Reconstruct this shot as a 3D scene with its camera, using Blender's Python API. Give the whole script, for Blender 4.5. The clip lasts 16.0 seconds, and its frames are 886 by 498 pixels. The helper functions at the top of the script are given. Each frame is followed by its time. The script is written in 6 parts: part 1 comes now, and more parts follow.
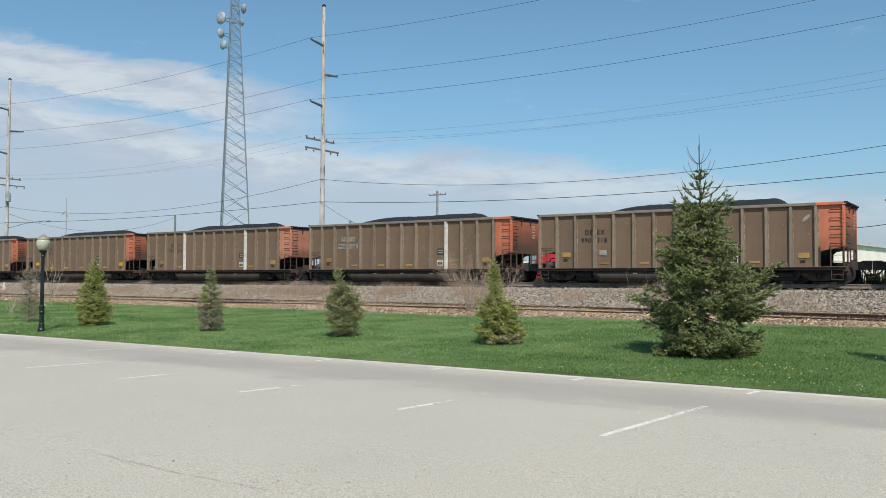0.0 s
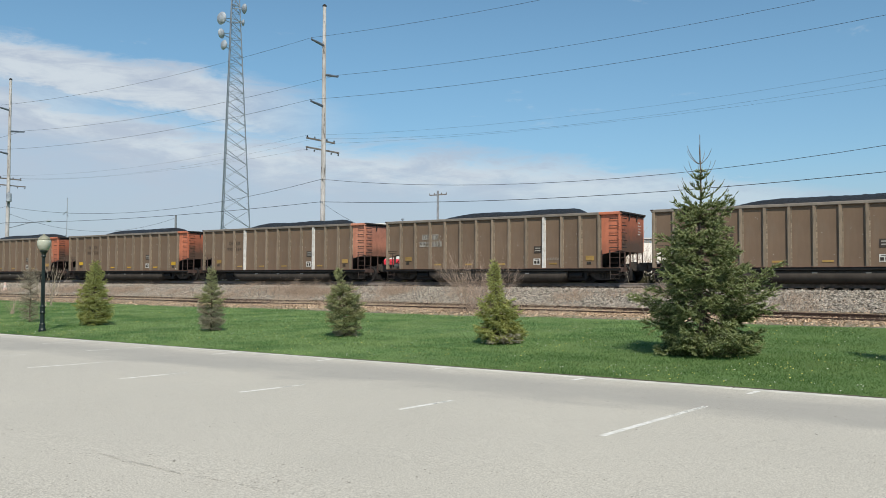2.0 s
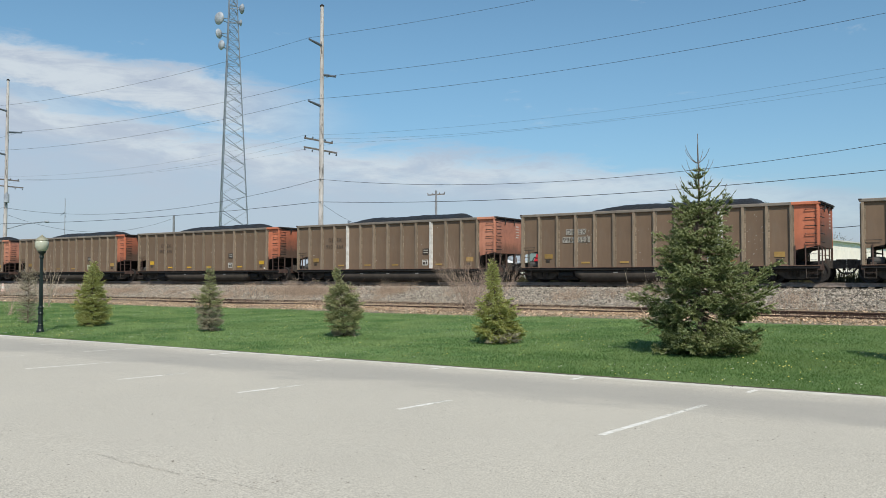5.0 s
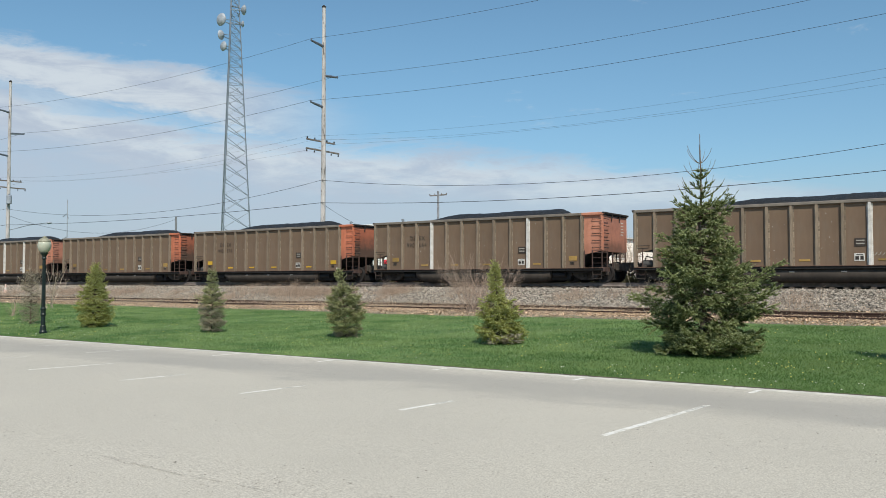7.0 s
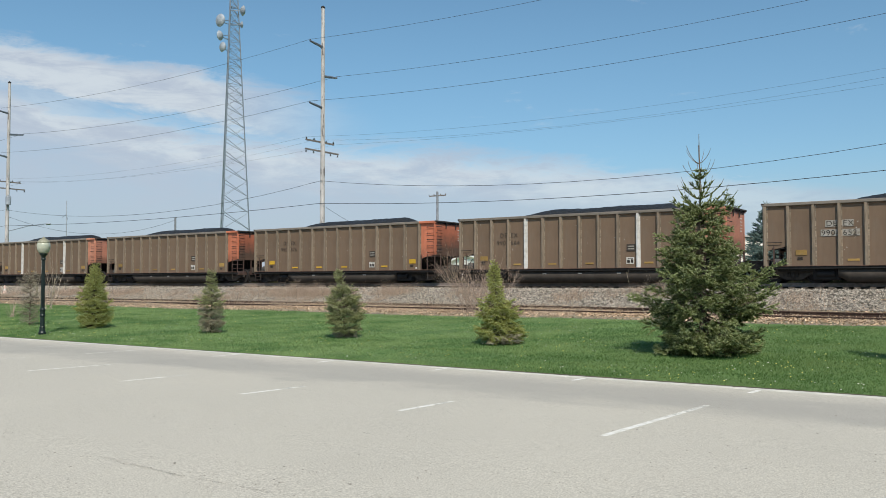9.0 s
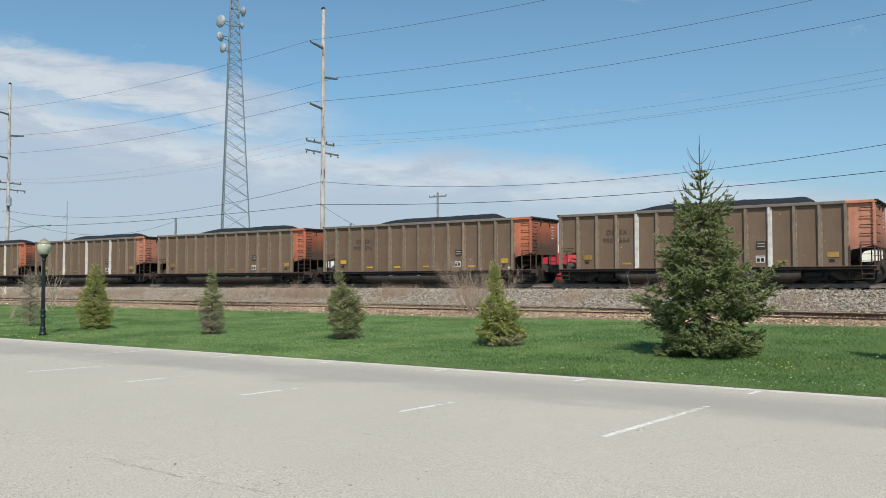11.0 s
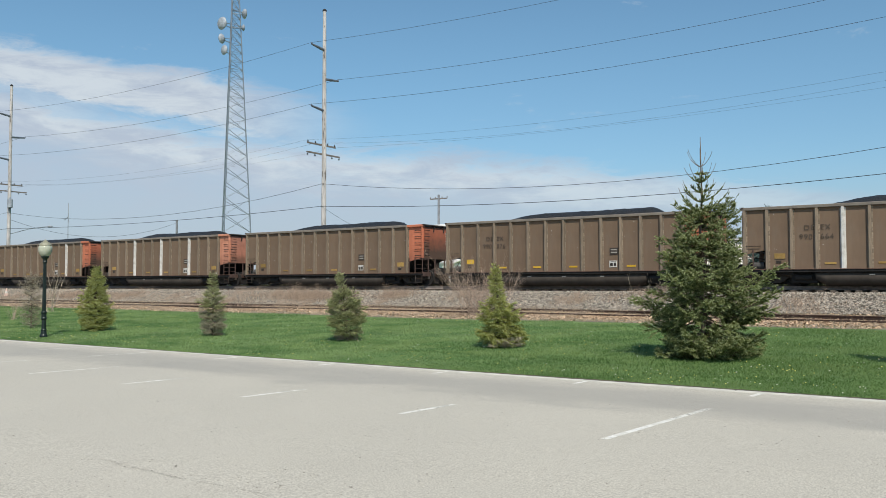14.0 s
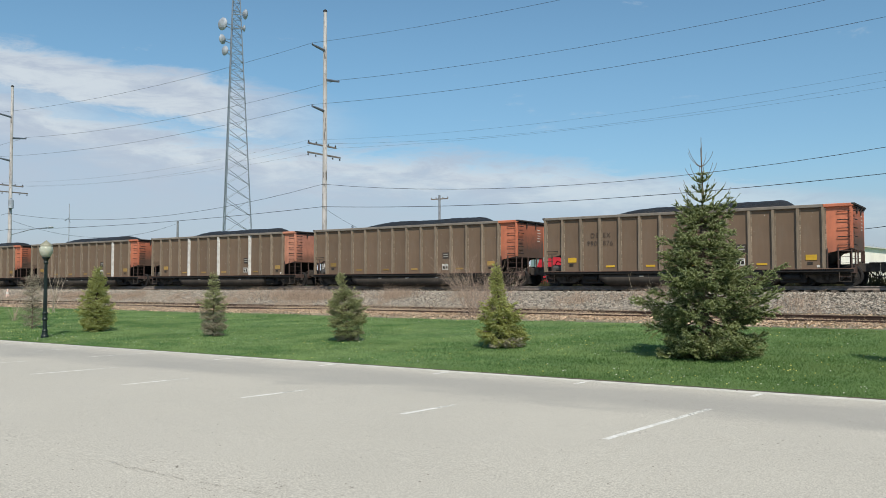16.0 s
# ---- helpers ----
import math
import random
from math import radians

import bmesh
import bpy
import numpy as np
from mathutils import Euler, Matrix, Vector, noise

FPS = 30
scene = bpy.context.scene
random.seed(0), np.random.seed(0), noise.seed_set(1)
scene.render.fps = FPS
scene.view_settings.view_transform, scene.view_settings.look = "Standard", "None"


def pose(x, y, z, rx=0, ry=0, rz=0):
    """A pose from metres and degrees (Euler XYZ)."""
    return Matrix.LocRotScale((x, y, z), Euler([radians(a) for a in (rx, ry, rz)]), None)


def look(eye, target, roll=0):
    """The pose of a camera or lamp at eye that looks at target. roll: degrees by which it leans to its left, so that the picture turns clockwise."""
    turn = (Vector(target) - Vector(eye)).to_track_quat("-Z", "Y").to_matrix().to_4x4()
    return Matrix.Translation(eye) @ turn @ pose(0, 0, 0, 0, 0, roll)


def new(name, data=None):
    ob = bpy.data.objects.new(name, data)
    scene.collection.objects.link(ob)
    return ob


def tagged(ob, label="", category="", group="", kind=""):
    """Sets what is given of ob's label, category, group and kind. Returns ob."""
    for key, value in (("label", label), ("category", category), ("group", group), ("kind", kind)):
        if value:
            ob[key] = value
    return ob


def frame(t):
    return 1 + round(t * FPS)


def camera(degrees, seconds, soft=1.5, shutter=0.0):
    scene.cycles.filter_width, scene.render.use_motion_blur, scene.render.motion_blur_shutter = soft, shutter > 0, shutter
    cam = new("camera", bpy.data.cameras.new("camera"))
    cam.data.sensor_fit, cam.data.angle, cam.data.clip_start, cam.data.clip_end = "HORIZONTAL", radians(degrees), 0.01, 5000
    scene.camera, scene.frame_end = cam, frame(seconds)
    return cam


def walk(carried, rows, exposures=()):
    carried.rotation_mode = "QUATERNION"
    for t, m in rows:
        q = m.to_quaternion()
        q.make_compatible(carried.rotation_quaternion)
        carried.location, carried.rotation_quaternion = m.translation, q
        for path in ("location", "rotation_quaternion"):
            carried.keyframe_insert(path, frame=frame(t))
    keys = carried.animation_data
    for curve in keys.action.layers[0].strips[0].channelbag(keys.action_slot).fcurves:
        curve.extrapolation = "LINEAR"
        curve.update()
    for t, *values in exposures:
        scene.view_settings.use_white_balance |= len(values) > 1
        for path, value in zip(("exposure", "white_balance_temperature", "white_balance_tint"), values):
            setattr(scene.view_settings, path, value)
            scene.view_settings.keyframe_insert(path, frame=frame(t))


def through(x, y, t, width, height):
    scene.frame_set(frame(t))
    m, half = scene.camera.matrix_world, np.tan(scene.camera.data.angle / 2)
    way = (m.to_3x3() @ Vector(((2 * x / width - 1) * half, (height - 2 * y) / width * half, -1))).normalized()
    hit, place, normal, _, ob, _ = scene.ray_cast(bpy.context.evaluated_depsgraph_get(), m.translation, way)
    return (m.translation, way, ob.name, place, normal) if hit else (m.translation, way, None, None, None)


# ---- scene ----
# The eye stands on the parking lot; x runs along the track, y away from the eye, z up.
EYE = (0.0, 0.0, 1.755)
FOV = 55.2
# seconds, turn to the left of the track's normal, tilt up, roll (degrees)
TURNS = (
    (0.0, 34.418, 2.155, 0.255), (0.5, 34.42, 2.155, 0.26), (1.0, 34.43, 2.154, 0.26), (1.5, 34.47, 2.153, 0.255),
    (2.0, 34.46, 2.153, 0.24), (2.5, 34.427, 2.150, 0.20), (3.0, 34.381, 2.138, 0.14), (3.5, 34.35, 2.136, 0.10),
    (4.0, 34.33, 2.134, 0.085), (6.5, 34.432, 2.157, 0.02), (7.0, 34.486, 2.182, 0.013), (7.5, 34.53, 2.199, 0.012),
    (8.0, 34.52, 2.207, 0.0), (8.5, 34.465, 2.206, -0.05), (9.0, 34.442, 2.212, -0.06), (11.5, 34.485, 2.313, -0.09),
    (12.0, 34.54, 2.352, -0.045), (12.5, 34.547, 2.366, -0.03), (13.0, 34.527, 2.375, -0.05), (13.5, 34.512, 2.385, -0.06),
    (14.0, 34.53, 2.412, -0.03), (14.5, 34.572, 2.43, -0.03), (15.0, 34.567, 2.435, -0.06), (15.5, 34.555, 2.436, -0.075),
    (16.0, 34.585, 2.435, -0.08))


def aim(turn, tilt, roll):
    a, b = radians(turn), radians(tilt)
    way = Vector((-math.sin(a) * math.cos(b), math.cos(a) * math.cos(b), math.sin(b)))
    return look(EYE, Vector(EYE) + way * 10, roll)


cam = camera(FOV, 16.0, soft=0.6)
walk(cam, [(t, aim(*turn)) for t, *turn in TURNS])

# ---- sky, sun, exposure ----
SUN_TO = Vector((0.69 * math.cos(radians(49)), -0.72 * math.cos(radians(49)), math.sin(radians(49)))).normalized()
scene.view_settings.exposure = 0.0


def link(tree, a, out, b, inp):
    tree.links.new(a.outputs[out], b.inputs[inp])


def node(tree, kind, **values):
    n = tree.nodes.new(kind)
    for key, value in values.items():
        if key in n.inputs:
            n.inputs[key].default_value = value
    return n


def mathn(tree, op, a, b=None, clamp=False):
    n = tree.nodes.new("ShaderNodeMath")
    n.operation, n.use_clamp = op, clamp
    for i, v in enumerate((a, b)):
        if v is None:
            continue
        if isinstance(v, (int, float)):
            n.inputs[i].default_value = v
        else:
            tree.links.new(v, n.inputs[i])
    return n.outputs[0]


def mixc(tree, fac, a, b, mode="MIX"):
    n = tree.nodes.new("ShaderNodeMix")
    n.data_type, n.blend_type = "RGBA", mode
    for i, v in ((0, fac), (6, a), (7, b)):
        if isinstance(v, (int, float)):
            n.inputs[i].default_value = v
        elif isinstance(v, tuple):
            n.inputs[i].default_value = (*v[:3], 1)
        else:
            tree.links.new(v, n.inputs[i])
    return n.outputs[2]


def noise_tex(tree, vec, scale, detail=4.0, rough=0.55, distort=0.0):
    n = tree.nodes.new("ShaderNodeTexNoise")
    n.inputs["Scale"].default_value, n.inputs["Detail"].default_value = scale, detail
    n.inputs["Roughness"].default_value, n.inputs["Distortion"].default_value = rough, distort
    if vec is not None:
        tree.links.new(vec, n.inputs["Vector"])
    return n.outputs["Fac"]


def stretch(tree, vec, sx, sy, sz, rot=(0, 0, 0)):
    n = tree.nodes.new("ShaderNodeMapping")
    n.inputs["Scale"].default_value = (sx, sy, sz)
    n.inputs["Rotation"].default_value = rot
    tree.links.new(vec, n.inputs["Vector"])
    return n.outputs[0]


def ramp(tree, fac, lo, hi):
    n = tree.nodes.new("ShaderNodeMapRange")
    n.interpolation_type = "SMOOTHSTEP"
    n.inputs["From Min"].default_value, n.inputs["From Max"].default_value = lo, hi
    tree.links.new(fac, n.inputs["Value"])
    return n.outputs[0]


def make_world():
    world = bpy.data.worlds.new("sky")
    world.use_nodes = True
    scene.world = world
    tree = world.node_tree
    tree.nodes.clear()
    sky = tree.nodes.new("ShaderNodeTexSky")
    sky.sky_type, sky.sun_disc = "NISHITA", False
    sky.sun_elevation = math.asin(SUN_TO.z)
    sky.sun_rotation = math.atan2(SUN_TO.x, SUN_TO.y)
    sky.air_density, sky.dust_density, sky.ozone_density, sky.altitude = 1.0, 0.6, 1.6, 200
    way = tree.nodes.new("ShaderNodeTexCoord").outputs["Generated"]
    sep = tree.nodes.new("ShaderNodeSeparateXYZ")
    tree.links.new(way, sep.inputs[0])
    z = sep.outputs[2]

    def along(v):
        n = tree.nodes.new("ShaderNodeVectorMath")
        n.operation = "DOT_PRODUCT"
        tree.links.new(way, n.inputs[0])
        n.inputs[1].default_value = v
        return n.outputs["Value"]

    def sloped(value, at, slope, ref):
        """A straight edge in the cloud plan: height at ref, and its slope along p."""
        return mathn(tree, "ADD", mathn(tree, "MULTIPLY", mathn(tree, "SUBTRACT", value, ref), slope), at)

    # p runs along the north-western horizon to the north-east, q is the height over it
    ahead = mathn(tree, "MAXIMUM", along((-0.565, 0.825, 0.0)), 0.15)
    p = mathn(tree, "DIVIDE", along((0.825, 0.565, 0.0)), ahead)
    q = mathn(tree, "DIVIDE", z, ahead)
    soft = noise_tex(tree, stretch(tree, way, 1.0, 1.0, 4.0, (0, radians(12), 0)), 3.4, 7.0, 0.62, 0.5)
    fine = noise_tex(tree, stretch(tree, way, 1.6, 1.6, 6.5, (0, radians(14), 0)), 7.0, 9.0, 0.66, 0.35)
    ragged = mathn(tree, "ADD", mathn(tree, "MULTIPLY", mathn(tree, "SUBTRACT", soft, 0.5), 0.065), mathn(tree, "MULTIPLY", mathn(tree, "SUBTRACT", fine, 0.5), 0.065))
    edge = mathn(tree, "ADD", q, ragged)
    # a low bank, higher towards the west, and a long streak over it that frays out to the east
    bank_top = mathn(tree, "MAXIMUM", sloped(p, 0.212, -0.24, -0.423), sloped(p, 0.154, -0.095, -0.02))
    over = mathn(tree, "SUBTRACT", edge, bank_top)
    bank = mathn(tree, "SUBTRACT", 1.0, ramp(tree, over, -0.018, 0.014))
    bank = mathn(tree, "MULTIPLY", bank, mathn(tree, "SUBTRACT", 1.0, mathn(tree, "MULTIPLY", ramp(tree, p, 0.20, 0.52), 0.38)))
    bank = mathn(tree, "MULTIPLY", bank, mathn(tree, "ADD", mathn(tree, "MULTIPLY", ramp(tree, soft, 0.30, 0.62), 0.30), 0.70))
    streak_over = mathn(tree, "SUBTRACT", edge, sloped(p, 0.300, -0.235, -0.523))
    streak = mathn(tree, "MULTIPLY", ramp(tree, streak_over, -0.068, -0.042), mathn(tree, "SUBTRACT", 1.0, ramp(tree, streak_over, -0.014, 0.010)))
    streak = mathn(tree, "MULTIPLY", streak, mathn(tree, "SUBTRACT", 1.0, ramp(tree, p, -0.30, -0.06)))
    between = mathn(tree, "MULTIPLY", mathn(tree, "SUBTRACT", 1.0, ramp(tree, streak_over, -0.06, -0.03)), mathn(tree, "SUBTRACT", 1.0, ramp(tree, p, -0.46, -0.34)))
    body = mathn(tree, "MAXIMUM", mathn(tree, "MAXIMUM", bank, streak), mathn(tree, "MULTIPLY", between, 0.6))
    wisps = mathn(tree, "MULTIPLY", ramp(tree, fine, 0.615, 0.78), 0.42)
    cover = mathn(tree, "MAXIMUM", body, wisps)
    cover = mathn(tree, "MULTIPLY", cover, mathn(tree, "ADD", mathn(tree, "MULTIPLY", ramp(tree, q, 0.04, 0.12), 0.5), 0.5))
    haze = mathn(tree, "MULTIPLY", mathn(tree, "SUBTRACT", 1.0, ramp(tree, z, 0.0, 0.15)), 0.78)
    sky_blue = mixc(tree, 1.0, sky.outputs[0], mixc(tree, ramp(tree, z, 0.06, 0.30), SKY_LOW, SKY_TINT), "MULTIPLY")
    colour = mixc(tree, haze, sky_blue, HAZE)
    bright = mathn(tree, "MULTIPLY", ramp(tree, fine, 0.34, 0.62), mathn(tree, "MAXIMUM", streak, ramp(tree, over, -0.07, -0.015)))
    cloud = mixc(tree, bright, CLOUD, CLOUD_EDGE)
    colour = mixc(tree, mathn(tree, "MULTIPLY", cover, 0.9), colour, cloud)
    back = tree.nodes.new("ShaderNodeBackground")
    back.inputs["Strength"].default_value = 0.1
    tree.links.new(colour, back.inputs["Color"])
    out = tree.nodes.new("ShaderNodeOutputWorld")
    link(tree, back, 0, out, "Surface")


SKY_LOW, SKY_TINT, HAZE, CLOUD, CLOUD_EDGE = (0.80, 1.00, 1.08), (0.92, 1.19, 1.19), (3.85, 4.22, 5.35), (4.85, 5.45, 6.4), (6.6, 7.15, 7.6)
make_world()
sun = new("sun", bpy.data.lights.new("sun", "SUN"))
sun.data.energy, sun.data.angle, sun.data.color = 4.3, radians(0.6), (1.0, 0.935, 0.81)
sun.matrix_world = look(SUN_TO * 100, (0, 0, 0))


# ---- materials ----
def material(name, base, rough=0.7, vary=0.25, scale=6.0, fine=60.0, bump=0.15, depth=0.01, metal=0.0, other=None, spots=None,
             each=0.0, spec=0.4, squash=(1, 1, 1), island=0.0, streak=0.0):
    """Base colour with broad and fine variation, a second colour in patches, relief and, per object, a shift in brightness."""
    m = bpy.data.materials.new(name)
    m.use_nodes = True
    tree = m.node_tree
    shader = tree.nodes["Principled BSDF"]
    vec = stretch(tree, tree.nodes.new("ShaderNodeTexCoord").outputs["Object"], *squash)
    broad = noise_tex(tree, vec, scale, 5.0, 0.6)
    grain = noise_tex(tree, vec, fine, 3.0, 0.6)
    dark, light = tuple(c * (1 - vary) for c in base), tuple(min(1, c * (1 + vary)) for c in base)
    colour = mixc(tree, ramp(tree, broad, 0.3, 0.7), dark, light)
    colour = mixc(tree, vary * 0.9, colour, mixc(tree, grain, (0.15, 0.15, 0.15), (0.85, 0.85, 0.85)), "OVERLAY")
    if other:
        patch = noise_tex(tree, vec, scale * 0.45, 6.0, 0.68, 0.4)
        colour = mixc(tree, mathn(tree, "MULTIPLY", ramp(tree, patch, 0.47, 0.68), other[1]), colour, other[0])
    if streak:
        run = noise_tex(tree, stretch(tree, tree.nodes["Texture Coordinate"].outputs["Object"], 4, 4, 0.3), 1.2, 5.0, 0.65)
        colour = mixc(tree, mathn(tree, "MULTIPLY", ramp(tree, run, 0.45, 0.75), streak), colour, tuple(c * 0.55 for c in base))
    if spots:
        dots = noise_tex(tree, vec, spots[1], 2.0, 0.5)
        colour = mixc(tree, mathn(tree, "MULTIPLY", ramp(tree, dots, spots[2], spots[2] + 0.05), spots[3]), colour, spots[0])
    if each or island:
        source = tree.nodes.new("ShaderNodeObjectInfo").outputs["Random"] if each else tree.nodes.new("ShaderNodeNewGeometry").outputs["Random Per Island"]
        amount = each or island
        level = mathn(tree, "ADD", mathn(tree, "MULTIPLY", source, 2 * amount), 1 - amount)
        bright = tree.nodes.new("ShaderNodeVectorMath")
        bright.operation = "SCALE"
        tree.links.new(colour, bright.inputs[0])
        tree.links.new(level, bright.inputs["Scale"])
        colour = bright.outputs[0]
    tree.links.new(colour, shader.inputs["Base Color"])
    shader.inputs["Metallic"].default_value, shader.inputs["Specular IOR Level"].default_value = metal, spec
    tree.links.new(mathn(tree, "ADD", mathn(tree, "MULTIPLY", broad, 0.3), rough - 0.15, True), shader.inputs["Roughness"])
    if bump:
        b = node(tree, "ShaderNodeBump", Strength=bump, Distance=depth)
        tree.links.new(grain, b.inputs["Height"])
        link(tree, b, "Normal", shader, "Normal")
    return m


def speckle(m, scale, dark, light, amount):
    """Fine aggregate: small dark and pale grains mixed into the base colour."""
    tree = m.node_tree
    shader = tree.nodes["Principled BSDF"]
    old = shader.inputs["Base Color"].links[0].from_socket
    grain = noise_tex(tree, tree.nodes["Texture Coordinate"].outputs["Object"], scale, 2.0, 0.5)
    tree.links.new(mixc(tree, amount, old, mixc(tree, ramp(tree, grain, 0.36, 0.64), dark, light)), shader.inputs["Base Color"])


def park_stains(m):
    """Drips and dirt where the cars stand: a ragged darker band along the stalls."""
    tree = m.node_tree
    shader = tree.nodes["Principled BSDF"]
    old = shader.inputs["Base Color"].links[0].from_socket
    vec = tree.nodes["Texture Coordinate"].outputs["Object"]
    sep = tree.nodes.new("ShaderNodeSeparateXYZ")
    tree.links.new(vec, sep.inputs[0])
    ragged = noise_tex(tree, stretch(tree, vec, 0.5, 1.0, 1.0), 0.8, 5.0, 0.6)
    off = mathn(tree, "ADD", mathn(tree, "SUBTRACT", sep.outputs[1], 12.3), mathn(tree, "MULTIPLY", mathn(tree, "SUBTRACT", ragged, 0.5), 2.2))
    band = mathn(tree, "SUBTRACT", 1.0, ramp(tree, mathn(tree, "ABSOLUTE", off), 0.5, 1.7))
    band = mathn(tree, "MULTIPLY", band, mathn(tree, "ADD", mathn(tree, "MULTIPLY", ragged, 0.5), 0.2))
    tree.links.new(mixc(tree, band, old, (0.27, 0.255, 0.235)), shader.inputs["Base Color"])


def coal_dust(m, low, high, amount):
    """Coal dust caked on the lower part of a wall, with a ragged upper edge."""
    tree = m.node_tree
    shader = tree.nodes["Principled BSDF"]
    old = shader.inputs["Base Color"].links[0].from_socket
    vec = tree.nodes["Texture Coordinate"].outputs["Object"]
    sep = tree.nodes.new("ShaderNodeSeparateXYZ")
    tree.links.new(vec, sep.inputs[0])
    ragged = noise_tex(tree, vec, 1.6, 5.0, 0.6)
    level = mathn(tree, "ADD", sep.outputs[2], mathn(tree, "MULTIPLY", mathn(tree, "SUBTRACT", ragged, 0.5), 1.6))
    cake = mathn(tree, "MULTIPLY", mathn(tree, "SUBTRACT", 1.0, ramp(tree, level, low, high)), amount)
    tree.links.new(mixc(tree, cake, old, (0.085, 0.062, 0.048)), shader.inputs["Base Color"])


def leafy(name, base, tip, rough=0.6, through=0.25, patch=2.2, weight=0.45):
    """Leaves and needles: colour by island, some light through them."""
    m = bpy.data.materials.new(name)
    m.use_nodes = True
    tree = m.node_tree
    shader = tree.nodes["Principled BSDF"]
    source = tree.nodes.new("ShaderNodeNewGeometry").outputs["Random Per Island"]
    vec = tree.nodes.new("ShaderNodeTexCoord").outputs["Object"]
    broad = noise_tex(tree, vec, patch, 6.0, 0.65)
    fac = mathn(tree, "ADD", mathn(tree, "MULTIPLY", source, 1 - weight), mathn(tree, "MULTIPLY", ramp(tree, broad, 0.3, 0.7), weight))
    colour = mixc(tree, ramp(tree, fac, 0.2, 0.8), base, tip)
    tree.links.new(colour, shader.inputs["Base Color"])
    shader.inputs["Roughness"].default_value, shader.inputs["Specular IOR Level"].default_value = rough, 0.25
    thin = tree.nodes.new("ShaderNodeBsdfTranslucent")
    tree.links.new(colour, thin.inputs["Color"])
    mix = node(tree, "ShaderNodeMixShader", Fac=through)
    tree.links.new(shader.outputs[0], mix.inputs[1])
    tree.links.new(thin.outputs[0], mix.inputs[2])
    tree.links.new(mix.outputs[0], tree.nodes["Material Output"].inputs["Surface"])
    return m


LOT = material("lot_surface", (0.472, 0.438, 0.360), 0.85, 0.14, 0.35, 30.0, 0.35, 0.008, other=((0.43, 0.40, 0.345), 0.7), spots=((0.24, 0.22, 0.20), 34.0, 0.69, 0.7))
speckle(LOT, 110.0, (0.22, 0.20, 0.17), (0.76, 0.71, 0.61), 0.46)
speckle(LOT, 70.0, (0.25, 0.225, 0.19), (0.74, 0.69, 0.60), 0.44)
speckle(LOT, 48.0, (0.33, 0.295, 0.245), (0.64, 0.60, 0.515), 0.25)
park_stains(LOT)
LOT_EDGE = material("edge_concrete", (0.56, 0.53, 0.475), 0.85, 0.12, 3.0, 60.0, 0.3, 0.005, each=0.06)
PAINT = material("road_paint", (0.78, 0.76, 0.71), 0.8, 0.10, 9.0, 90.0, 0.2, 0.003, other=((0.58, 0.55, 0.48), 0.8))


def worn_through(m, scale, lo, hi):
    """Paint that is worn off in patches, so that the ground shows."""
    tree = m.node_tree
    shader = tree.nodes["Principled BSDF"]
    vec = tree.nodes["Texture Coordinate"].outputs["Object"]
    wear = mathn(tree, "ADD", mathn(tree, "MULTIPLY", noise_tex(tree, vec, scale, 4.0, 0.7), 0.65), mathn(tree, "MULTIPLY", noise_tex(tree, vec, scale * 9, 2.0, 0.5), 0.35))
    tree.links.new(ramp(tree, wear, lo, hi), shader.inputs["Alpha"])


PAINT_FAINT = material("rubbed_road_paint", (0.72, 0.70, 0.64), 0.8, 0.10, 9.0, 90.0, 0.2, 0.003)
worn_through(PAINT, 14.0, 0.26, 0.46)
worn_through(PAINT_FAINT, 14.0, 0.32, 0.56)
PIT = material("crack_pit", (0.30, 0.275, 0.235), 0.9, 0.2, 10.0)
SEAL = material("crack", (0.25, 0.23, 0.20), 0.9, 0.2, 10.0)
TURF = material("turf", (0.12, 0.195, 0.06), 0.9, 0.25, 0.8, 25.0, 0.5, 0.02, other=((0.12, 0.17, 0.06), 0.5))
BLADE = leafy("grass_blade", (0.110, 0.215, 0.068), (0.300, 0.405, 0.160), 0.6, 0.4, 0.45, 0.6)


def darker_end(m, x0, x1, amount):
    """Grass colour mixed darker green towards one end of the lawn, with a ragged border."""
    tree = m.node_tree
    shader = tree.nodes["Principled BSDF"]
    old = shader.inputs["Base Color"].links[0].from_socket
    vec = tree.nodes["Texture Coordinate"].outputs["Object"]
    sep = tree.nodes.new("ShaderNodeSeparateXYZ")
    tree.links.new(vec, sep.inputs[0])
    ragged = mathn(tree, "MULTIPLY", mathn(tree, "SUBTRACT", noise_tex(tree, vec, 0.35, 5.0, 0.65), 0.5), 14.0)
    patch = mathn(tree, "MULTIPLY", ramp(tree, mathn(tree, "ADD", sep.outputs[0], ragged), x0, x1), amount)
    colour = mixc(tree, patch, old, (0.085, 0.152, 0.036))
    for link_ in list(old.links):
        if link_.to_node != colour.node:
            tree.links.new(colour, link_.to_socket)


darker_end(TURF, -15.0, -4.0, 0.5)
darker_end(BLADE, -15.0, -4.0, 0.5)
DIRT = material("soil", (0.22, 0.18, 0.13), 0.95, 0.25, 1.2, 30.0, 0.6, 0.03, other=((0.30, 0.26, 0.20), 0.7))
STONE = material("ballast_stone", (0.262, 0.232, 0.194), 0.9, 0.15, 5.0, 60.0, 0.3, 0.01, island=0.7, other=((0.28, 0.215, 0.165), 0.6))
STONE_BED = material("ballast_bed", (0.17, 0.148, 0.128), 0.95, 0.3, 3.0, 22.0, 0.8, 0.04)
DRY_LEAF = material("dry_leaf", (0.50, 0.355, 0.235), 0.85, 0.2, 5.0, 60.0, 0.0, island=0.5)
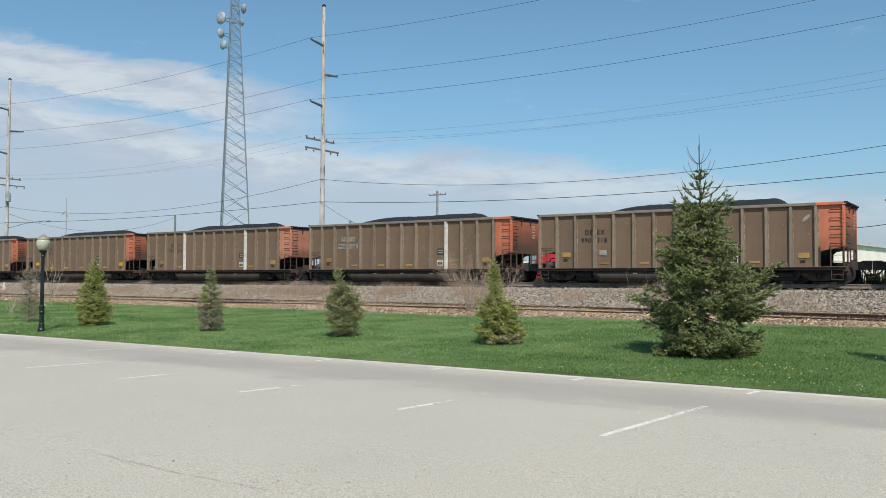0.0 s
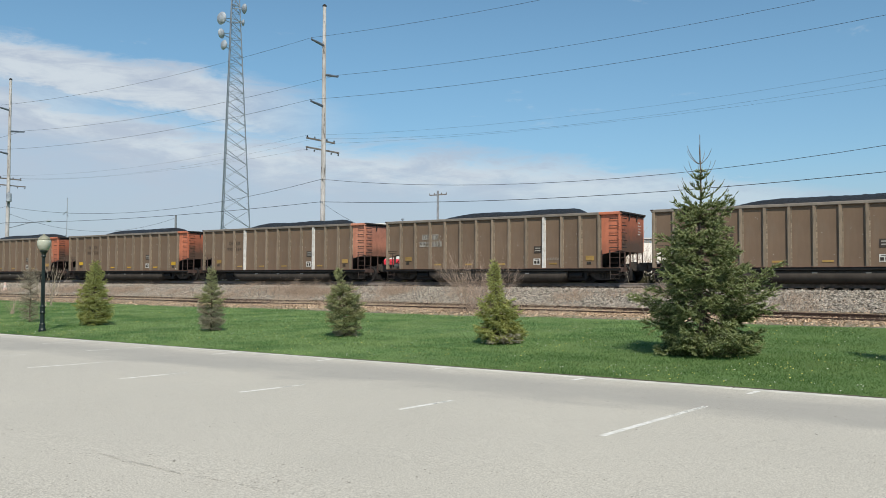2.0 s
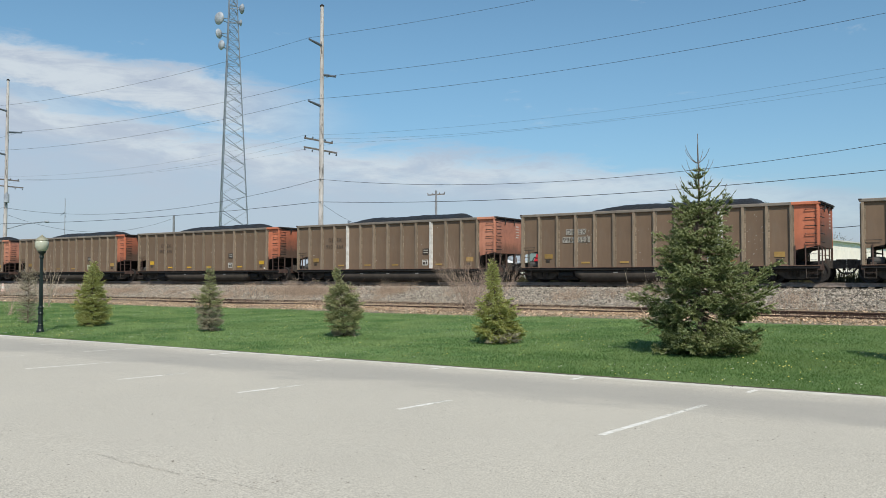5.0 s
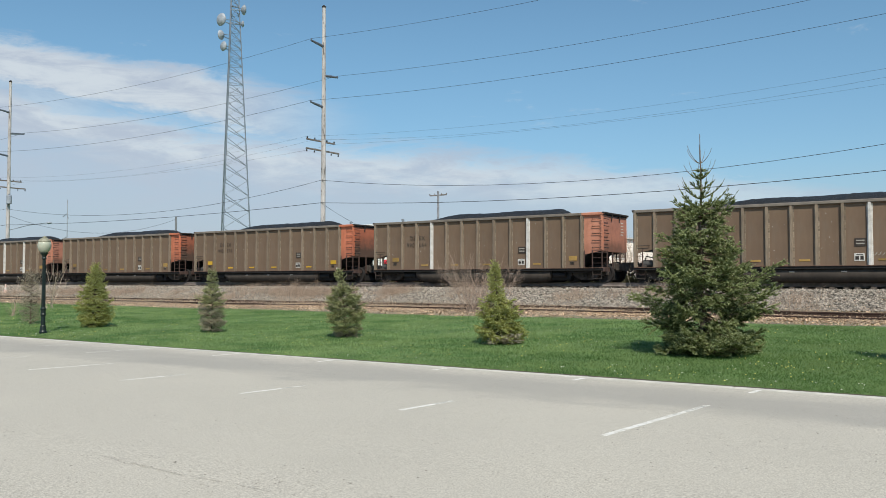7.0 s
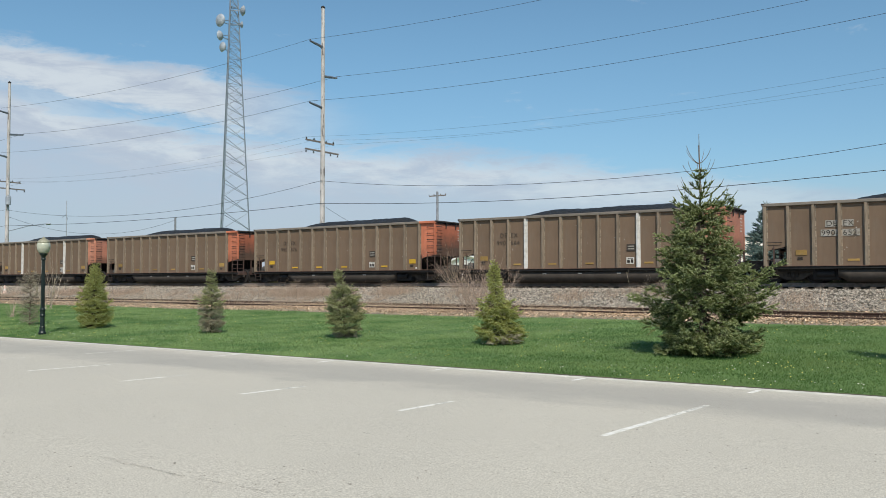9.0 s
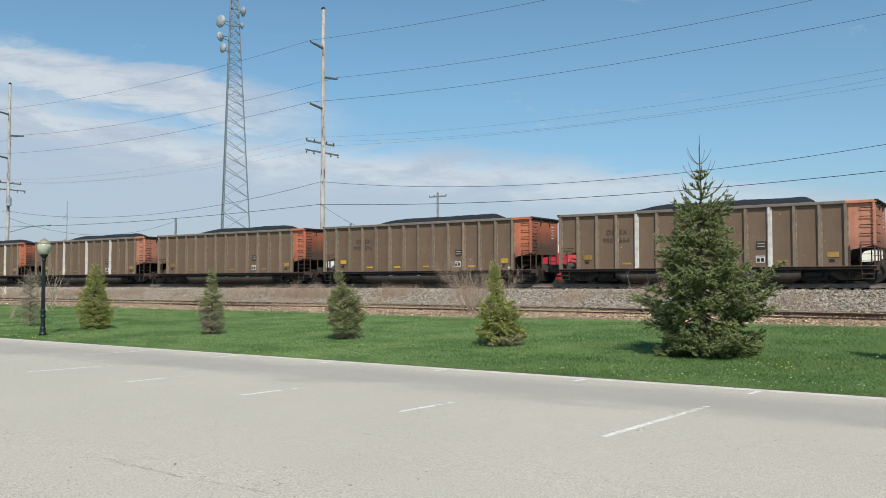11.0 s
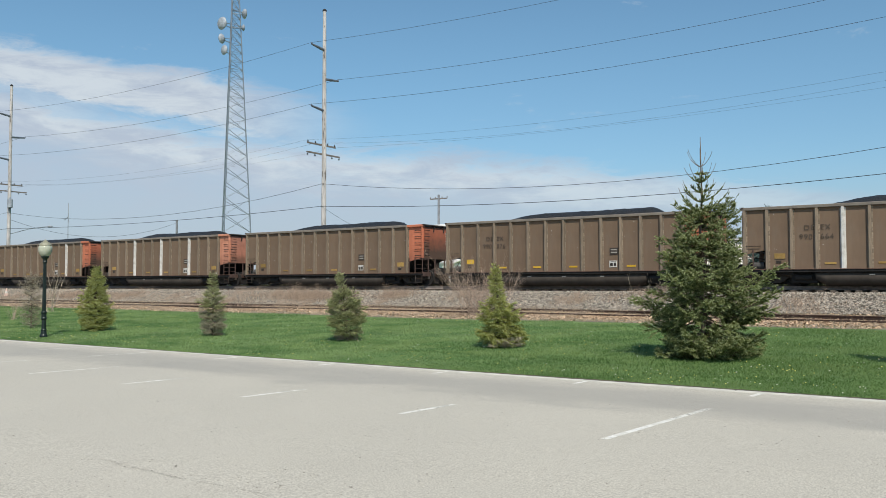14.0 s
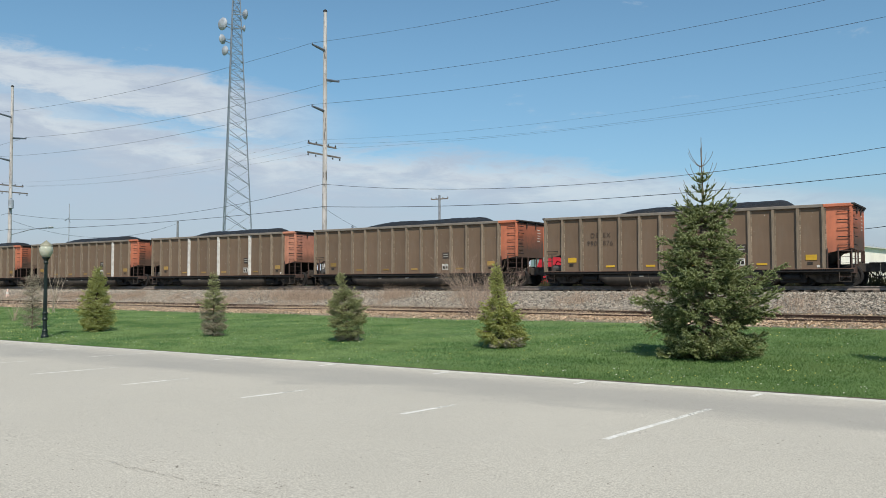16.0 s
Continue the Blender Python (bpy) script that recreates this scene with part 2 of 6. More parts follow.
TIE = material("tie_wood", (0.085, 0.068, 0.055), 0.9, 0.3, 4.0, 50.0, 0.5, 0.01, each=0.3)
RAIL = material("rail_steel", (0.22, 0.185, 0.165), 0.9, 0.25, 5.0, 60.0, 0.2, 0.004, spec=0.1)
RAIL_RUST = material("rusty_rail", (0.058, 0.034, 0.025), 0.85, 0.3, 6.0, 60.0, 0.4, 0.006)
BROWN = material("dusty_brown_paint", (0.170, 0.114, 0.076), 0.75, 0.10, 1.3, 70.0, 0.1, 0.003, each=0.07, streak=0.16, other=((0.185, 0.142, 0.105), 0.6), squash=(1, 1, 0.5))
RIB = material("rib_paint", (0.228, 0.178, 0.130), 0.75, 0.18, 3.0, 60.0, 0.15, 0.004, each=0.15, streak=0.3, other=((0.13, 0.095, 0.068), 0.6), squash=(3, 3, 0.6))
# paler tan for the sunward rivets: wear and sunlight in one colour
STUD_LIT = material("worn_sunlit_rivet_paint", (0.262, 0.21, 0.158), 0.75, 0.2, 5.0, 60.0, 0.0, island=0.45)
STUD_DULL = material("dusty_rivet_paint", (0.21, 0.165, 0.12), 0.75, 0.2, 5.0, 60.0, 0.0, island=0.3)
RIB_WHITE = material("white_rib_paint", (0.62, 0.60, 0.57), 0.7, 0.12, 3.0, 60.0, 0.15, 0.004, other=((0.30, 0.27, 0.23), 0.7))
CHORD = material("chord_paint", (0.195, 0.168, 0.142), 0.75, 0.15, 2.0, 60.0, 0.15, 0.004, each=0.1)
ORANGE = material("orange_paint", (0.55, 0.175, 0.095), 0.6, 0.12, 1.5, 60.0, 0.1, 0.003, each=0.10, other=((0.34, 0.12, 0.075), 0.5), squash=(1, 1, 0.6))
ORANGE_FADED = material("faded_salmon_paint", (0.56, 0.24, 0.155), 0.7, 0.12, 1.5, 60.0, 0.1, 0.003, each=0.10, other=((0.40, 0.16, 0.10), 0.8), squash=(1, 1, 0.6))
END_PAINT = material("sooty_orange_paint", (0.42, 0.135, 0.075), 0.7, 0.15, 1.0, 60.0, 0.1, 0.003, each=0.12, other=((0.18, 0.095, 0.062), 0.7))
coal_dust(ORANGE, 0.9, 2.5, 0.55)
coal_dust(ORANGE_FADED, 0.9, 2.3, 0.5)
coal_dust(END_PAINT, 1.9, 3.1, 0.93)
END_FADED = material("faded_end_paint", (0.44, 0.19, 0.13), 0.75, 0.15, 1.5, 60.0, 0.1, 0.003, other=((0.27, 0.12, 0.085), 0.7))
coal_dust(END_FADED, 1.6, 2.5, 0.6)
IRON = material("dark_ironwork", (0.021, 0.019, 0.019), 0.8, 0.3, 4.0, 50.0, 0.3, 0.005)
SILL = material("rusty_sill", (0.080, 0.050, 0.042), 0.8, 0.25, 3.0, 50.0, 0.3, 0.005)
LEDGE = material("rust_brown_ledge", (0.155, 0.092, 0.066), 0.8, 0.25, 2.0, 50.0, 0.3, 0.005, streak=0.3)
SOOT = material("sooty_steel", (0.040, 0.031, 0.028), 0.85, 0.3, 3.0, 50.0, 0.3, 0.006)
GEAR = material("dusty_cast_steel", (0.070, 0.058, 0.050), 0.85, 0.35, 5.0, 50.0, 0.3, 0.005, other=((0.030, 0.025, 0.022), 0.7))
TUB = material("tub_steel", (0.074, 0.062, 0.053), 0.85, 0.2, 1.5, 50.0, 0.15, 0.004, streak=0.3, spec=0.15)
WHEEL = material("wheel_steel", (0.024, 0.021, 0.020), 0.7, 0.25, 6.0, 60.0, 0.2, 0.003)
COAL = material("coal", (0.013, 0.013, 0.014), 0.55, 0.5, 7.0, 30.0, 1.0, 0.05, spec=0.5)
YELLOW = material("yellow_panel", (0.60, 0.36, 0.03), 0.6, 0.12, 6.0, 60.0, 0.1, 0.002, each=0.2)
YELLOW_DIRTY = material("dirty_yellow_panel", (0.33, 0.205, 0.06), 0.75, 0.2, 6.0, 60.0, 0.1, 0.002, each=0.25, other=((0.17, 0.13, 0.09), 0.6))
WHITE = material("white_marking", (0.62, 0.60, 0.56), 0.7, 0.12, 8.0, 60.0, 0.0, other=((0.36, 0.32, 0.27), 0.7))
BLACK = material("black_marking", (0.032, 0.027, 0.023), 0.7, 0.2, 8.0)
STENCIL_GROUND = material("worn_white_paint", (0.33, 0.31, 0.275), 0.8, 0.2, 8.0, 60.0, 0.0, other=((0.16, 0.125, 0.09), 0.95))
PLATE = material("dull_data_plate", (0.050, 0.040, 0.034), 0.8, 0.2, 8.0)
FADED = material("faded_marking", (0.085, 0.065, 0.048), 0.8, 0.2, 8.0)
POLE_WOOD = material("pole_wood", (0.50, 0.47, 0.45), 0.9, 0.25, 2.0, 40.0, 0.4, 0.008, streak=0.5, squash=(2, 2, 0.4), spots=((0.11, 0.095, 0.085), 3.4, 0.60, 0.85))
ARM_GREY = material("glazed_grey_arm", (0.115, 0.135, 0.165), 0.45, 0.15, 4.0)
TANK_GREY = material("dull_grey_tank", (0.085, 0.082, 0.080), 0.8, 0.2, 4.0)
GALV = material("galvanised_steel", (0.24, 0.275, 0.315), 0.5, 0.15, 2.0, 40.0, 0.1, 0.003, metal=0.4)
WIRE = material("wire", (0.045, 0.052, 0.066), 0.6, 0.1, 5.0, bump=0)
DISH = material("dish_white", (0.34, 0.37, 0.41), 0.5, 0.25, 1.6, other=((0.13, 0.15, 0.19), 0.7))
GREEN_POST = material("green_lamp_paint", (0.007, 0.015, 0.013), 0.45, 0.2, 6.0)
CREAM = material("cream_siding", (0.88, 0.81, 0.73), 0.7, 0.08, 0.6, 30.0, 0.1, 0.004)
GREY_ROOF = material("roof_sheet", (0.56, 0.54, 0.52), 0.6, 0.12, 1.0, 30.0)
OFFWHITE = material("white_siding", (0.84, 0.82, 0.79), 0.7, 0.08, 0.8, 30.0)
RED = material("red_paint", (0.55, 0.03, 0.045), 0.4, 0.1, 2.0, 50.0)
GLASSY = material("dark_pane", (0.03, 0.035, 0.04), 0.15, 0.1, 2.0, bump=0, spec=0.6)
BARK = material("bark", (0.15, 0.115, 0.085), 0.95, 0.3, 8.0, 50.0, 0.6, 0.01)
FAR_POLE = material("grey_pole_wood", (0.20, 0.21, 0.225), 0.9, 0.2, 2.0, 40.0, 0.3, 0.006)
ARM_WOOD = material("arm_wood", (0.17, 0.15, 0.135), 0.9, 0.2, 2.0, 40.0, 0.3, 0.006)
TWIG = material("bare_twig", (0.37, 0.275, 0.215), 0.9, 0.2, 8.0, 50.0, 0.0, island=0.35)
WEED = material("dead_weed", (0.37, 0.275, 0.205), 0.9, 0.15, 8.0, 50.0, 0.0, island=0.6)
FAR_WEED = leafy("far_weed", (0.05, 0.055, 0.03), (0.12, 0.11, 0.06))
STRAW = material("dead_stalk", (0.40, 0.325, 0.25), 0.9, 0.15, 8.0, 50.0, 0.0, island=0.35)
NEEDLE = leafy("spruce_needle", (0.108, 0.140, 0.050), (0.260, 0.300, 0.118), 0.6, 0.4)
# shoot tip colours: lighter new growth, with sunlit ends painted in
YOUNG_LIT = leafy("young_lit_spruce_tip", (0.26, 0.30, 0.13), (0.52, 0.56, 0.29), 0.6, 0.4)
YOUNG_LIT_YELLOW = leafy("young_lit_yellow_tip", (0.42, 0.45, 0.17), (0.67, 0.69, 0.31), 0.6, 0.4)
NEEDLE_LIGHT = leafy("yellow_green_needle", (0.24, 0.26, 0.06), (0.44, 0.45, 0.14), 0.6, 0.4)
YOUNG_LIT_OLIVE = leafy("young_lit_olive_tip", (0.32, 0.34, 0.15), (0.54, 0.55, 0.30), 0.6, 0.4)
NEEDLE_OLIVE = leafy("olive_needle", (0.22, 0.235, 0.10), (0.40, 0.41, 0.20), 0.6, 0.4)
NEEDLE_DRY = leafy("dry_needle", (0.33, 0.285, 0.205), (0.53, 0.475, 0.36), 0.7, 0.35)
NEEDLE_BLUE = leafy("blue_needle", (0.09, 0.14, 0.125), (0.21, 0.29, 0.26))
PETAL = material("dandelion_yellow", (0.82, 0.72, 0.20), 0.8, 0.1, 8.0, bump=0)
PUFF = material("dandelion_puff", (0.60, 0.62, 0.50), 0.9, 0.1, 8.0, bump=0)
FAR_TREE = leafy("far_bare_tree", (0.20, 0.175, 0.16), (0.33, 0.295, 0.27))
OPAL_TOP = material("dull_globe_top", (0.27, 0.26, 0.19), 0.5, 0.12, 6.0, bump=0)
OPAL = material("opal_glass", (0.40, 0.41, 0.32), 0.25, 0.08, 4.0, bump=0, spec=0.5)


# ---- mesh building ----
class Build:
    """Gathers corners and faces of one mesh."""

    def __init__(self):
        self.v, self.f = [], []

    def add(self, corners, faces):
        n = len(self.v)
        self.v += [tuple(c) for c in corners]
        self.f += [tuple(i + n for i in face) for face in faces]
        return self

    def box(self, x0, x1, y0, y1, z0, z1):
        c = [(x, y, z) for x in (x0, x1) for y in (y0, y1) for z in (z0, z1)]
        return self.add(c, [(0, 1, 3, 2), (4, 6, 7, 5), (0, 4, 5, 1), (2, 3, 7, 6), (0, 2, 6, 4), (1, 5, 7, 3)])

    def soft_box(self, x0, x1, y0, y1, z0, z1, e=0.01):
        """A box with chamfered edges."""
        bm = bmesh.new()
        bmesh.ops.create_cube(bm, size=1)
        for v in bm.verts:
            v.co = ((x0 + x1) / 2 + v.co.x * (x1 - x0), (y0 + y1) / 2 + v.co.y * (y1 - y0), (z0 + z1) / 2 + v.co.z * (z1 - z0))
        bmesh.ops.bevel(bm, geom=bm.edges[:], offset=e, segments=1, affect="EDGES")
        bm.verts.index_update()
        self.add([v.co for v in bm.verts], [[v.index for v in f.verts] for f in bm.faces])
        bm.free()
        return self

    def tube(self, points, radii, sides=6, caps=True):
        """A round bar through points; radii: one, or one for each point."""
        points = [Vector(p) for p in points]
        if isinstance(radii, (int, float)):
            radii = [radii] * len(points)
        rings, corners, faces = len(points), [], []
        for i, p in enumerate(points):
            way = (points[min(i + 1, rings - 1)] - points[max(i - 1, 0)]).normalized()
            side = way.cross(Vector((0, 0, 1)) if abs(way.z) < 0.95 else Vector((1, 0, 0))).normalized()
            up = side.cross(way)
            for k in range(sides):
                a = 2 * math.pi * k / sides
                corners.append(p + radii[i] * (math.cos(a) * side + math.sin(a) * up))
        for i in range(rings - 1):
            for k in range(sides):
                a, b = i * sides + k, i * sides + (k + 1) % sides
                faces.append((a, b, b + sides, a + sides))
        if caps:
            faces += [tuple(range(sides))[::-1], tuple(range((rings - 1) * sides, rings * sides))]
        return self.add(corners, faces)

    def lathe(self, profile, sides=16, at=(0, 0, 0)):
        """Turned about the vertical: profile of (radius, height)."""
        corners = [(at[0] + r * math.cos(2 * math.pi * k / sides), at[1] + r * math.sin(2 * math.pi * k / sides), at[2] + h)
                   for r, h in profile for k in range(sides)]
        faces = [(i * sides + k, i * sides + (k + 1) % sides, (i + 1) * sides + (k + 1) % sides, (i + 1) * sides + k)
                 for i in range(len(profile) - 1) for k in range(sides)]
        faces += [tuple(range(sides))[::-1], tuple(range((len(profile) - 1) * sides, len(profile) * sides))]
        return self.add(corners, faces)

    def wheel(self, profile, sides=20, at=(0, 0, 0)):
        """Turned about an axle along y: profile of (radius, y)."""
        n = len(self.v)
        self.lathe(profile, sides)
        self.v[n:] = [(at[0] + x, at[1] + z, at[2] - y) for x, y, z in self.v[n:]]
        return self

    def prism(self, outline, lo, hi, axis="y"):
        """An outline in the other two axes, pushed out from lo to hi."""
        put = {"y": lambda a, b, c: (a, c, b), "x": lambda a, b, c: (c, a, b), "z": lambda a, b, c: (a, b, c)}[axis]
        n = len(outline)
        corners = [put(a, b, c) for c in (lo, hi) for a, b in outline]
        return self.add(corners, [tuple(range(n)), tuple(range(n, 2 * n))[::-1]] + [(i, (i + 1) % n, n + (i + 1) % n, n + i) for i in range(n)])

    def mesh(self, name, *materials, smooth=False):
        me = bpy.data.meshes.new(name)
        me.from_pydata(self.v, [], self.f)
        for m in materials:
            me.materials.append(m)
        if smooth:
            me.shade_smooth()
        if len(self.f) < 4000:
            bm = bmesh.new()
            bm.from_mesh(me)
            bmesh.ops.recalc_face_normals(bm, faces=bm.faces)
            bm.to_mesh(me)
            bm.free()
        me.update()
        return me


def part(name, shape, surface, parent=None, label="", at=None, smooth=False, kind=""):
    """One mesh object, under a thing or a part; shape: a Build or a mesh that alike parts share."""
    ob = new(name, shape.mesh(name, surface, smooth=smooth) if isinstance(shape, Build) else shape)
    if parent is not None:
        ob.parent = parent
    if at is not None:
        ob.matrix_basis = at if isinstance(at, Matrix) else Matrix.Translation(at)
    return tagged(ob, label, kind=kind)


def thing(name, label, category, at=(0, 0, 0), group="", kind=""):
    ob = new(name)
    ob.empty_display_size = 0.2
    ob.matrix_basis = at if isinstance(at, Matrix) else Matrix.Translation(at)
    return tagged(ob, label, category, group, kind)


# ---- ground ----
EDGE_Y, TRACK_Y, RAIL_Z = 14.405, 40.62, 1.685
PROFILE = ((14.5, -0.04), (16, 0.03), (20, 0.15), (24, 0.25), (29.5, 0.39), (32.8, 0.40), (34.4, 0.52), (35.4, 0.62), (38.5, 1.27), (39.05, 1.35),
           (42.2, 1.35), (42.8, 1.25), (45.0, 0.95), (60, 0.85), (200, 0.8), (1500, 0.8))


def ground_z(x, y):
    for (y0, z0), (y1, z1) in zip(PROFILE, PROFILE[1:]):
        if y <= y1:
            z = z0 + (z1 - z0) * max(0.0, (y - y0) / (y1 - y0))
            break
    swell = 0.05 * noise.noise((x * 0.12, y * 0.2, 0)) if 17 < y < 38 else 0.0
    return z + swell


def lot_z(y):
    return 0.010 * (EDGE_Y - max(y, -8.0))


def spread(lo, hi, near_lo, near_hi, fine, coarse):
    """Steps from lo to hi, fine between near_lo and near_hi."""
    out = list(np.arange(near_lo, near_hi + fine / 2, fine))
    while out[0] > lo:
        out.insert(0, max(lo, out[0] - max(coarse, 0.35 * (near_lo - out[0]))))
    while out[-1] < hi:
        out.append(min(hi, out[-1] + max(coarse, 0.35 * (out[-1] - near_hi))))
    return out


def sheet(xs, ys, height):
    b = Build()
    b.v = [(x, y, height(x, y)) for y in ys for x in xs]
    n = len(xs)
    b.f = [(j * n + i, j * n + i + 1, (j + 1) * n + i + 1, (j + 1) * n + i) for j in range(len(ys) - 1) for i in range(n - 1)]
    return b


EDGE_SOIL = material("edge_soil", (0.10, 0.085, 0.06), 0.95, 0.3, 3.0, 40.0, 0.6, 0.02, other=((0.09, 0.12, 0.04), 0.6))


def make_ground():
    xs = spread(-1500, 1500, -90, 20, 1.0, 4.0)
    low = lambda x, y: ground_z(x, y) if y > 14.5 else lot_z(y) - 0.08
    ys = spread(-1500, 14.4, -10, 14.4, 4.0, 8.0) + list(np.arange(14.6, 30, 0.6)) + [30.5, 31.5, 32.8, 33.6, 34.4, 35.4, 37, 38.5, 39.05, 42.2, 42.8, 45, 60, 100, 200, 500, 1500]
    ob = part("ground", sheet(xs, ys, low), TURF, None, smooth=True)
    tagged(ob, "mown green lawn and open ground reaching the horizon", "ground", kind="structure")
    xs = [-400, -150, -90, -60, -30, -10, 10, 60, 200, 400]
    lot = part("pavement", sheet(xs, [-120, -40, -8, 0, 4, 8, 12, 14.2], lambda x, y: lot_z(y)), LOT)
    tagged(lot, "pale worn asphalt parking lot with faded stall lines", "parking lot", kind="structure")
    slab = Build().soft_box(0, 2.98, EDGE_Y - 0.205, EDGE_Y, -0.16, lot_z(14.3) + 0.008, 0.012).mesh("edge_slab", LOT_EDGE)
    for i in range(34):
        part("edge_slab", slab, None, lot, at=(-88 + 3.0 * i, 0, 0))
    soil = part("edge_soil", sheet([-90 + 2 * k for k in range(48)], [14.41, 14.5, 14.66], lambda x, y: (0.0 if y < 14.45 else 0.012 if y < 14.6 else -0.035) + 0.008 * noise.noise((x * 3, y * 9, 1))), EDGE_SOIL)
    tagged(soil, "narrow strip of dark soil between slab and lawn", "soil", kind="structure")
    # stall lines: the outer two thirds still show, the middle is worn off, a stub is left at the lawn
    for i in range(-2, 13):
        near, far = -3.86 - 2.985 * i, -3.56 - 3.05 * i
        x = lambda y: near + (far - near) * (y - 8.9) / 5.4
        start, end = {0: (8.75, 11.9), 1: (8.95, 10.15), 2: (8.9, 10.25), 3: (8.9, 10.3), 4: (8.95, 10.9)}.get(i, (8.95, 10.6))
        turn_y = start + (end - start) * 0.62
        stub_y = 13.72 if i < 4 else 13.4 if i < 5 else 12.1 if i < 6 else 12.6
        for y0, y1, paint, label in ((start, turn_y, PAINT, "worn white painted stall line on asphalt"), (turn_y, end, PAINT_FAINT, "rubbed-off end of a white stall line"),
                                     (stub_y, 14.19, PAINT if i < 5 else PAINT_FAINT, "short worn white stub of a stall line")):
            b = Build()
            steps = max(2, int((y1 - y0) / 0.06))
            for k in range(steps + 1):
                y = y0 + (y1 - y0) * k / steps
                for side in (-1, 1):
                    b.v.append((x(y) + side * (0.043 + 0.007 * noise.noise((y * 9, side * 5 + i, 0))), y, lot_z(y) + 0.0025))
            b.f = [(2 * k, 2 * k + 1, 2 * k + 3, 2 * k + 2) for k in range(steps)]
            tagged(part("stall_line", b, paint), label, "road marking", "stall lines")
    # soil and leaf litter along the old siding, ballast up to the main track
    xs = spread(-500, 500, -90, 20, 1.0, 8.0)
    litter = part("leaf_litter_bed", sheet(xs, [28.4, 29.0, 30.2, 31.2, 32.8, 33.6, 34.4, 35.5], lambda x, y: ground_z(x, y) + 0.012 + (0.02 * noise.noise((x * 0.9, y, 3)) if y > 28.6 else -0.05)), DIRT)
    tagged(litter, "bare soil strip beside the old siding", "soil", kind="structure")
    bed = part("ballast_bed", sheet(xs, [35.2, 35.8, 36.6, 37.4, 38.0, 38.5, 39.05, 39.3, 41.9, 42.2, 42.8, 44.8], lambda x, y: ground_z(x, y) + 0.03 + (0.03 * noise.noise((x * 0.7, y * 0.9, 7)) if 35.3 < y < 38.9 else 0)), STONE_BED)
    tagged(bed, "grey crushed stone ballast bank under the main track", "ballast", kind="structure")


    yard = part("gravel_yard", sheet([-31 + 3 * k for k in range(16)], [45.6, 47, 50, 54, 58, 62, 66], lambda x, y: ground_z(x, y) + 0.03 + 0.03 * noise.noise((x * 0.4, y * 0.4, 2))), GRAVEL)
    tagged(yard, "pale gravel yard beyond the main track", "gravel yard", kind="structure")


GRAVEL = material("pale_gravel", (0.36, 0.34, 0.30), 0.9, 0.2, 0.8, 20.0, 0.4, 0.02)
make_ground()


# ---- track ----
RAIL_SHAPE = ((-0.07, 0), (0.07, 0), (0.07, 0.012), (0.012, 0.035), (0.012, 0.125), (0.036, 0.135), (0.036, 0.168), (0.028, 0.175),
              (-0.028, 0.175), (-0.036, 0.168), (-0.036, 0.135), (-0.012, 0.125), (-0.012, 0.035), (-0.07, 0.012))


def rail(name, x0, x1, y, z, surface, parent, label="", turn=0.0):
    b = Build().prism(RAIL_SHAPE, 0, x1 - x0, "x")
    return part(name, b, surface, parent, label, at=pose(x0, y, z, 0, 0, turn))


def make_track():
    track = thing("railway_track", "main railway track on timber ties in grey ballast", "railway track", (0, TRACK_Y, RAIL_Z - 0.175))
    for y in (-0.755, 0.755):
        rail("rail", -420, 420, y, 0, RAIL, track)
    tie = Build().soft_box(-0.115, 0.115, -1.3, 1.3, -0.18, 0.0, 0.012).mesh("tie", TIE)
    for i in range(230):
        wob = random.uniform(-0.05, 0.05)
        part("tie", tie, None, track, at=pose(-98 + i * 0.53 + wob, random.uniform(-0.05, 0.05), random.uniform(-0.012, 0), 0, 0, random.uniform(-1.5, 1.5)))
    rest = Build()
    for i in range(560):
        x = -98 - (i + 1) * 0.53 if i < 400 else 24 + (i - 400) * 0.53
        rest.box(x - 0.115, x + 0.115, -1.3, 1.3, -0.18, 0)
    part("far_ties", rest, TIE, track, kind="stuff")
    side = thing("old_siding", "rusty disused siding rails half buried in dead leaves", "railway track", (0, 0, 0))
    for y, z in ((32.95, 0.365), (34.40, 0.475)):
        rail("rail", -75, -16.02, y, z, RAIL_RUST, side)
        rail("rail", -16, 8, y, z - 0.01, RAIL_RUST, side, turn=-5.5)
    for i in range(60):
        b = Build().soft_box(-0.11, 0.11, -0.55, 1.95, -0.1, 0.02, 0.015)
        x = -60 + i * 1.1 + random.uniform(-0.2, 0.2)
        part("tie", b, TIE, side, at=pose(x, 32.95 - 0.0963 * max(0.0, x + 16), 0.30, 4.3, 0, random.uniform(-3, 3) - (5.5 if x > -16 else 0)))


make_track()


# ---- coal train ----
CAR_PITCH, CAR_LONG, BAY, SPEED = 16.18, 14.57, 1.0315, 3.045
START_X = -20.75
SHEET_Y, OUT_Y, TOP_Z, SIDE_Z = 1.46, 1.55, 3.52, 0.74
MESHES = {}
SALMON = (2, 5)


FADED_DARK = material("half_worn_black", (0.084, 0.061, 0.047), 0.8, 0.2, 6.0, 60.0, 0.0, other=((0.12, 0.085, 0.062), 0.9))


def shared(key, surface, make, smooth=False):
    """One mesh for all parts that are alike."""
    if key not in MESHES:
        b = Build()
        make(b)
        MESHES[key] = b.mesh(key, surface, smooth=smooth)
    return MESHES[key]


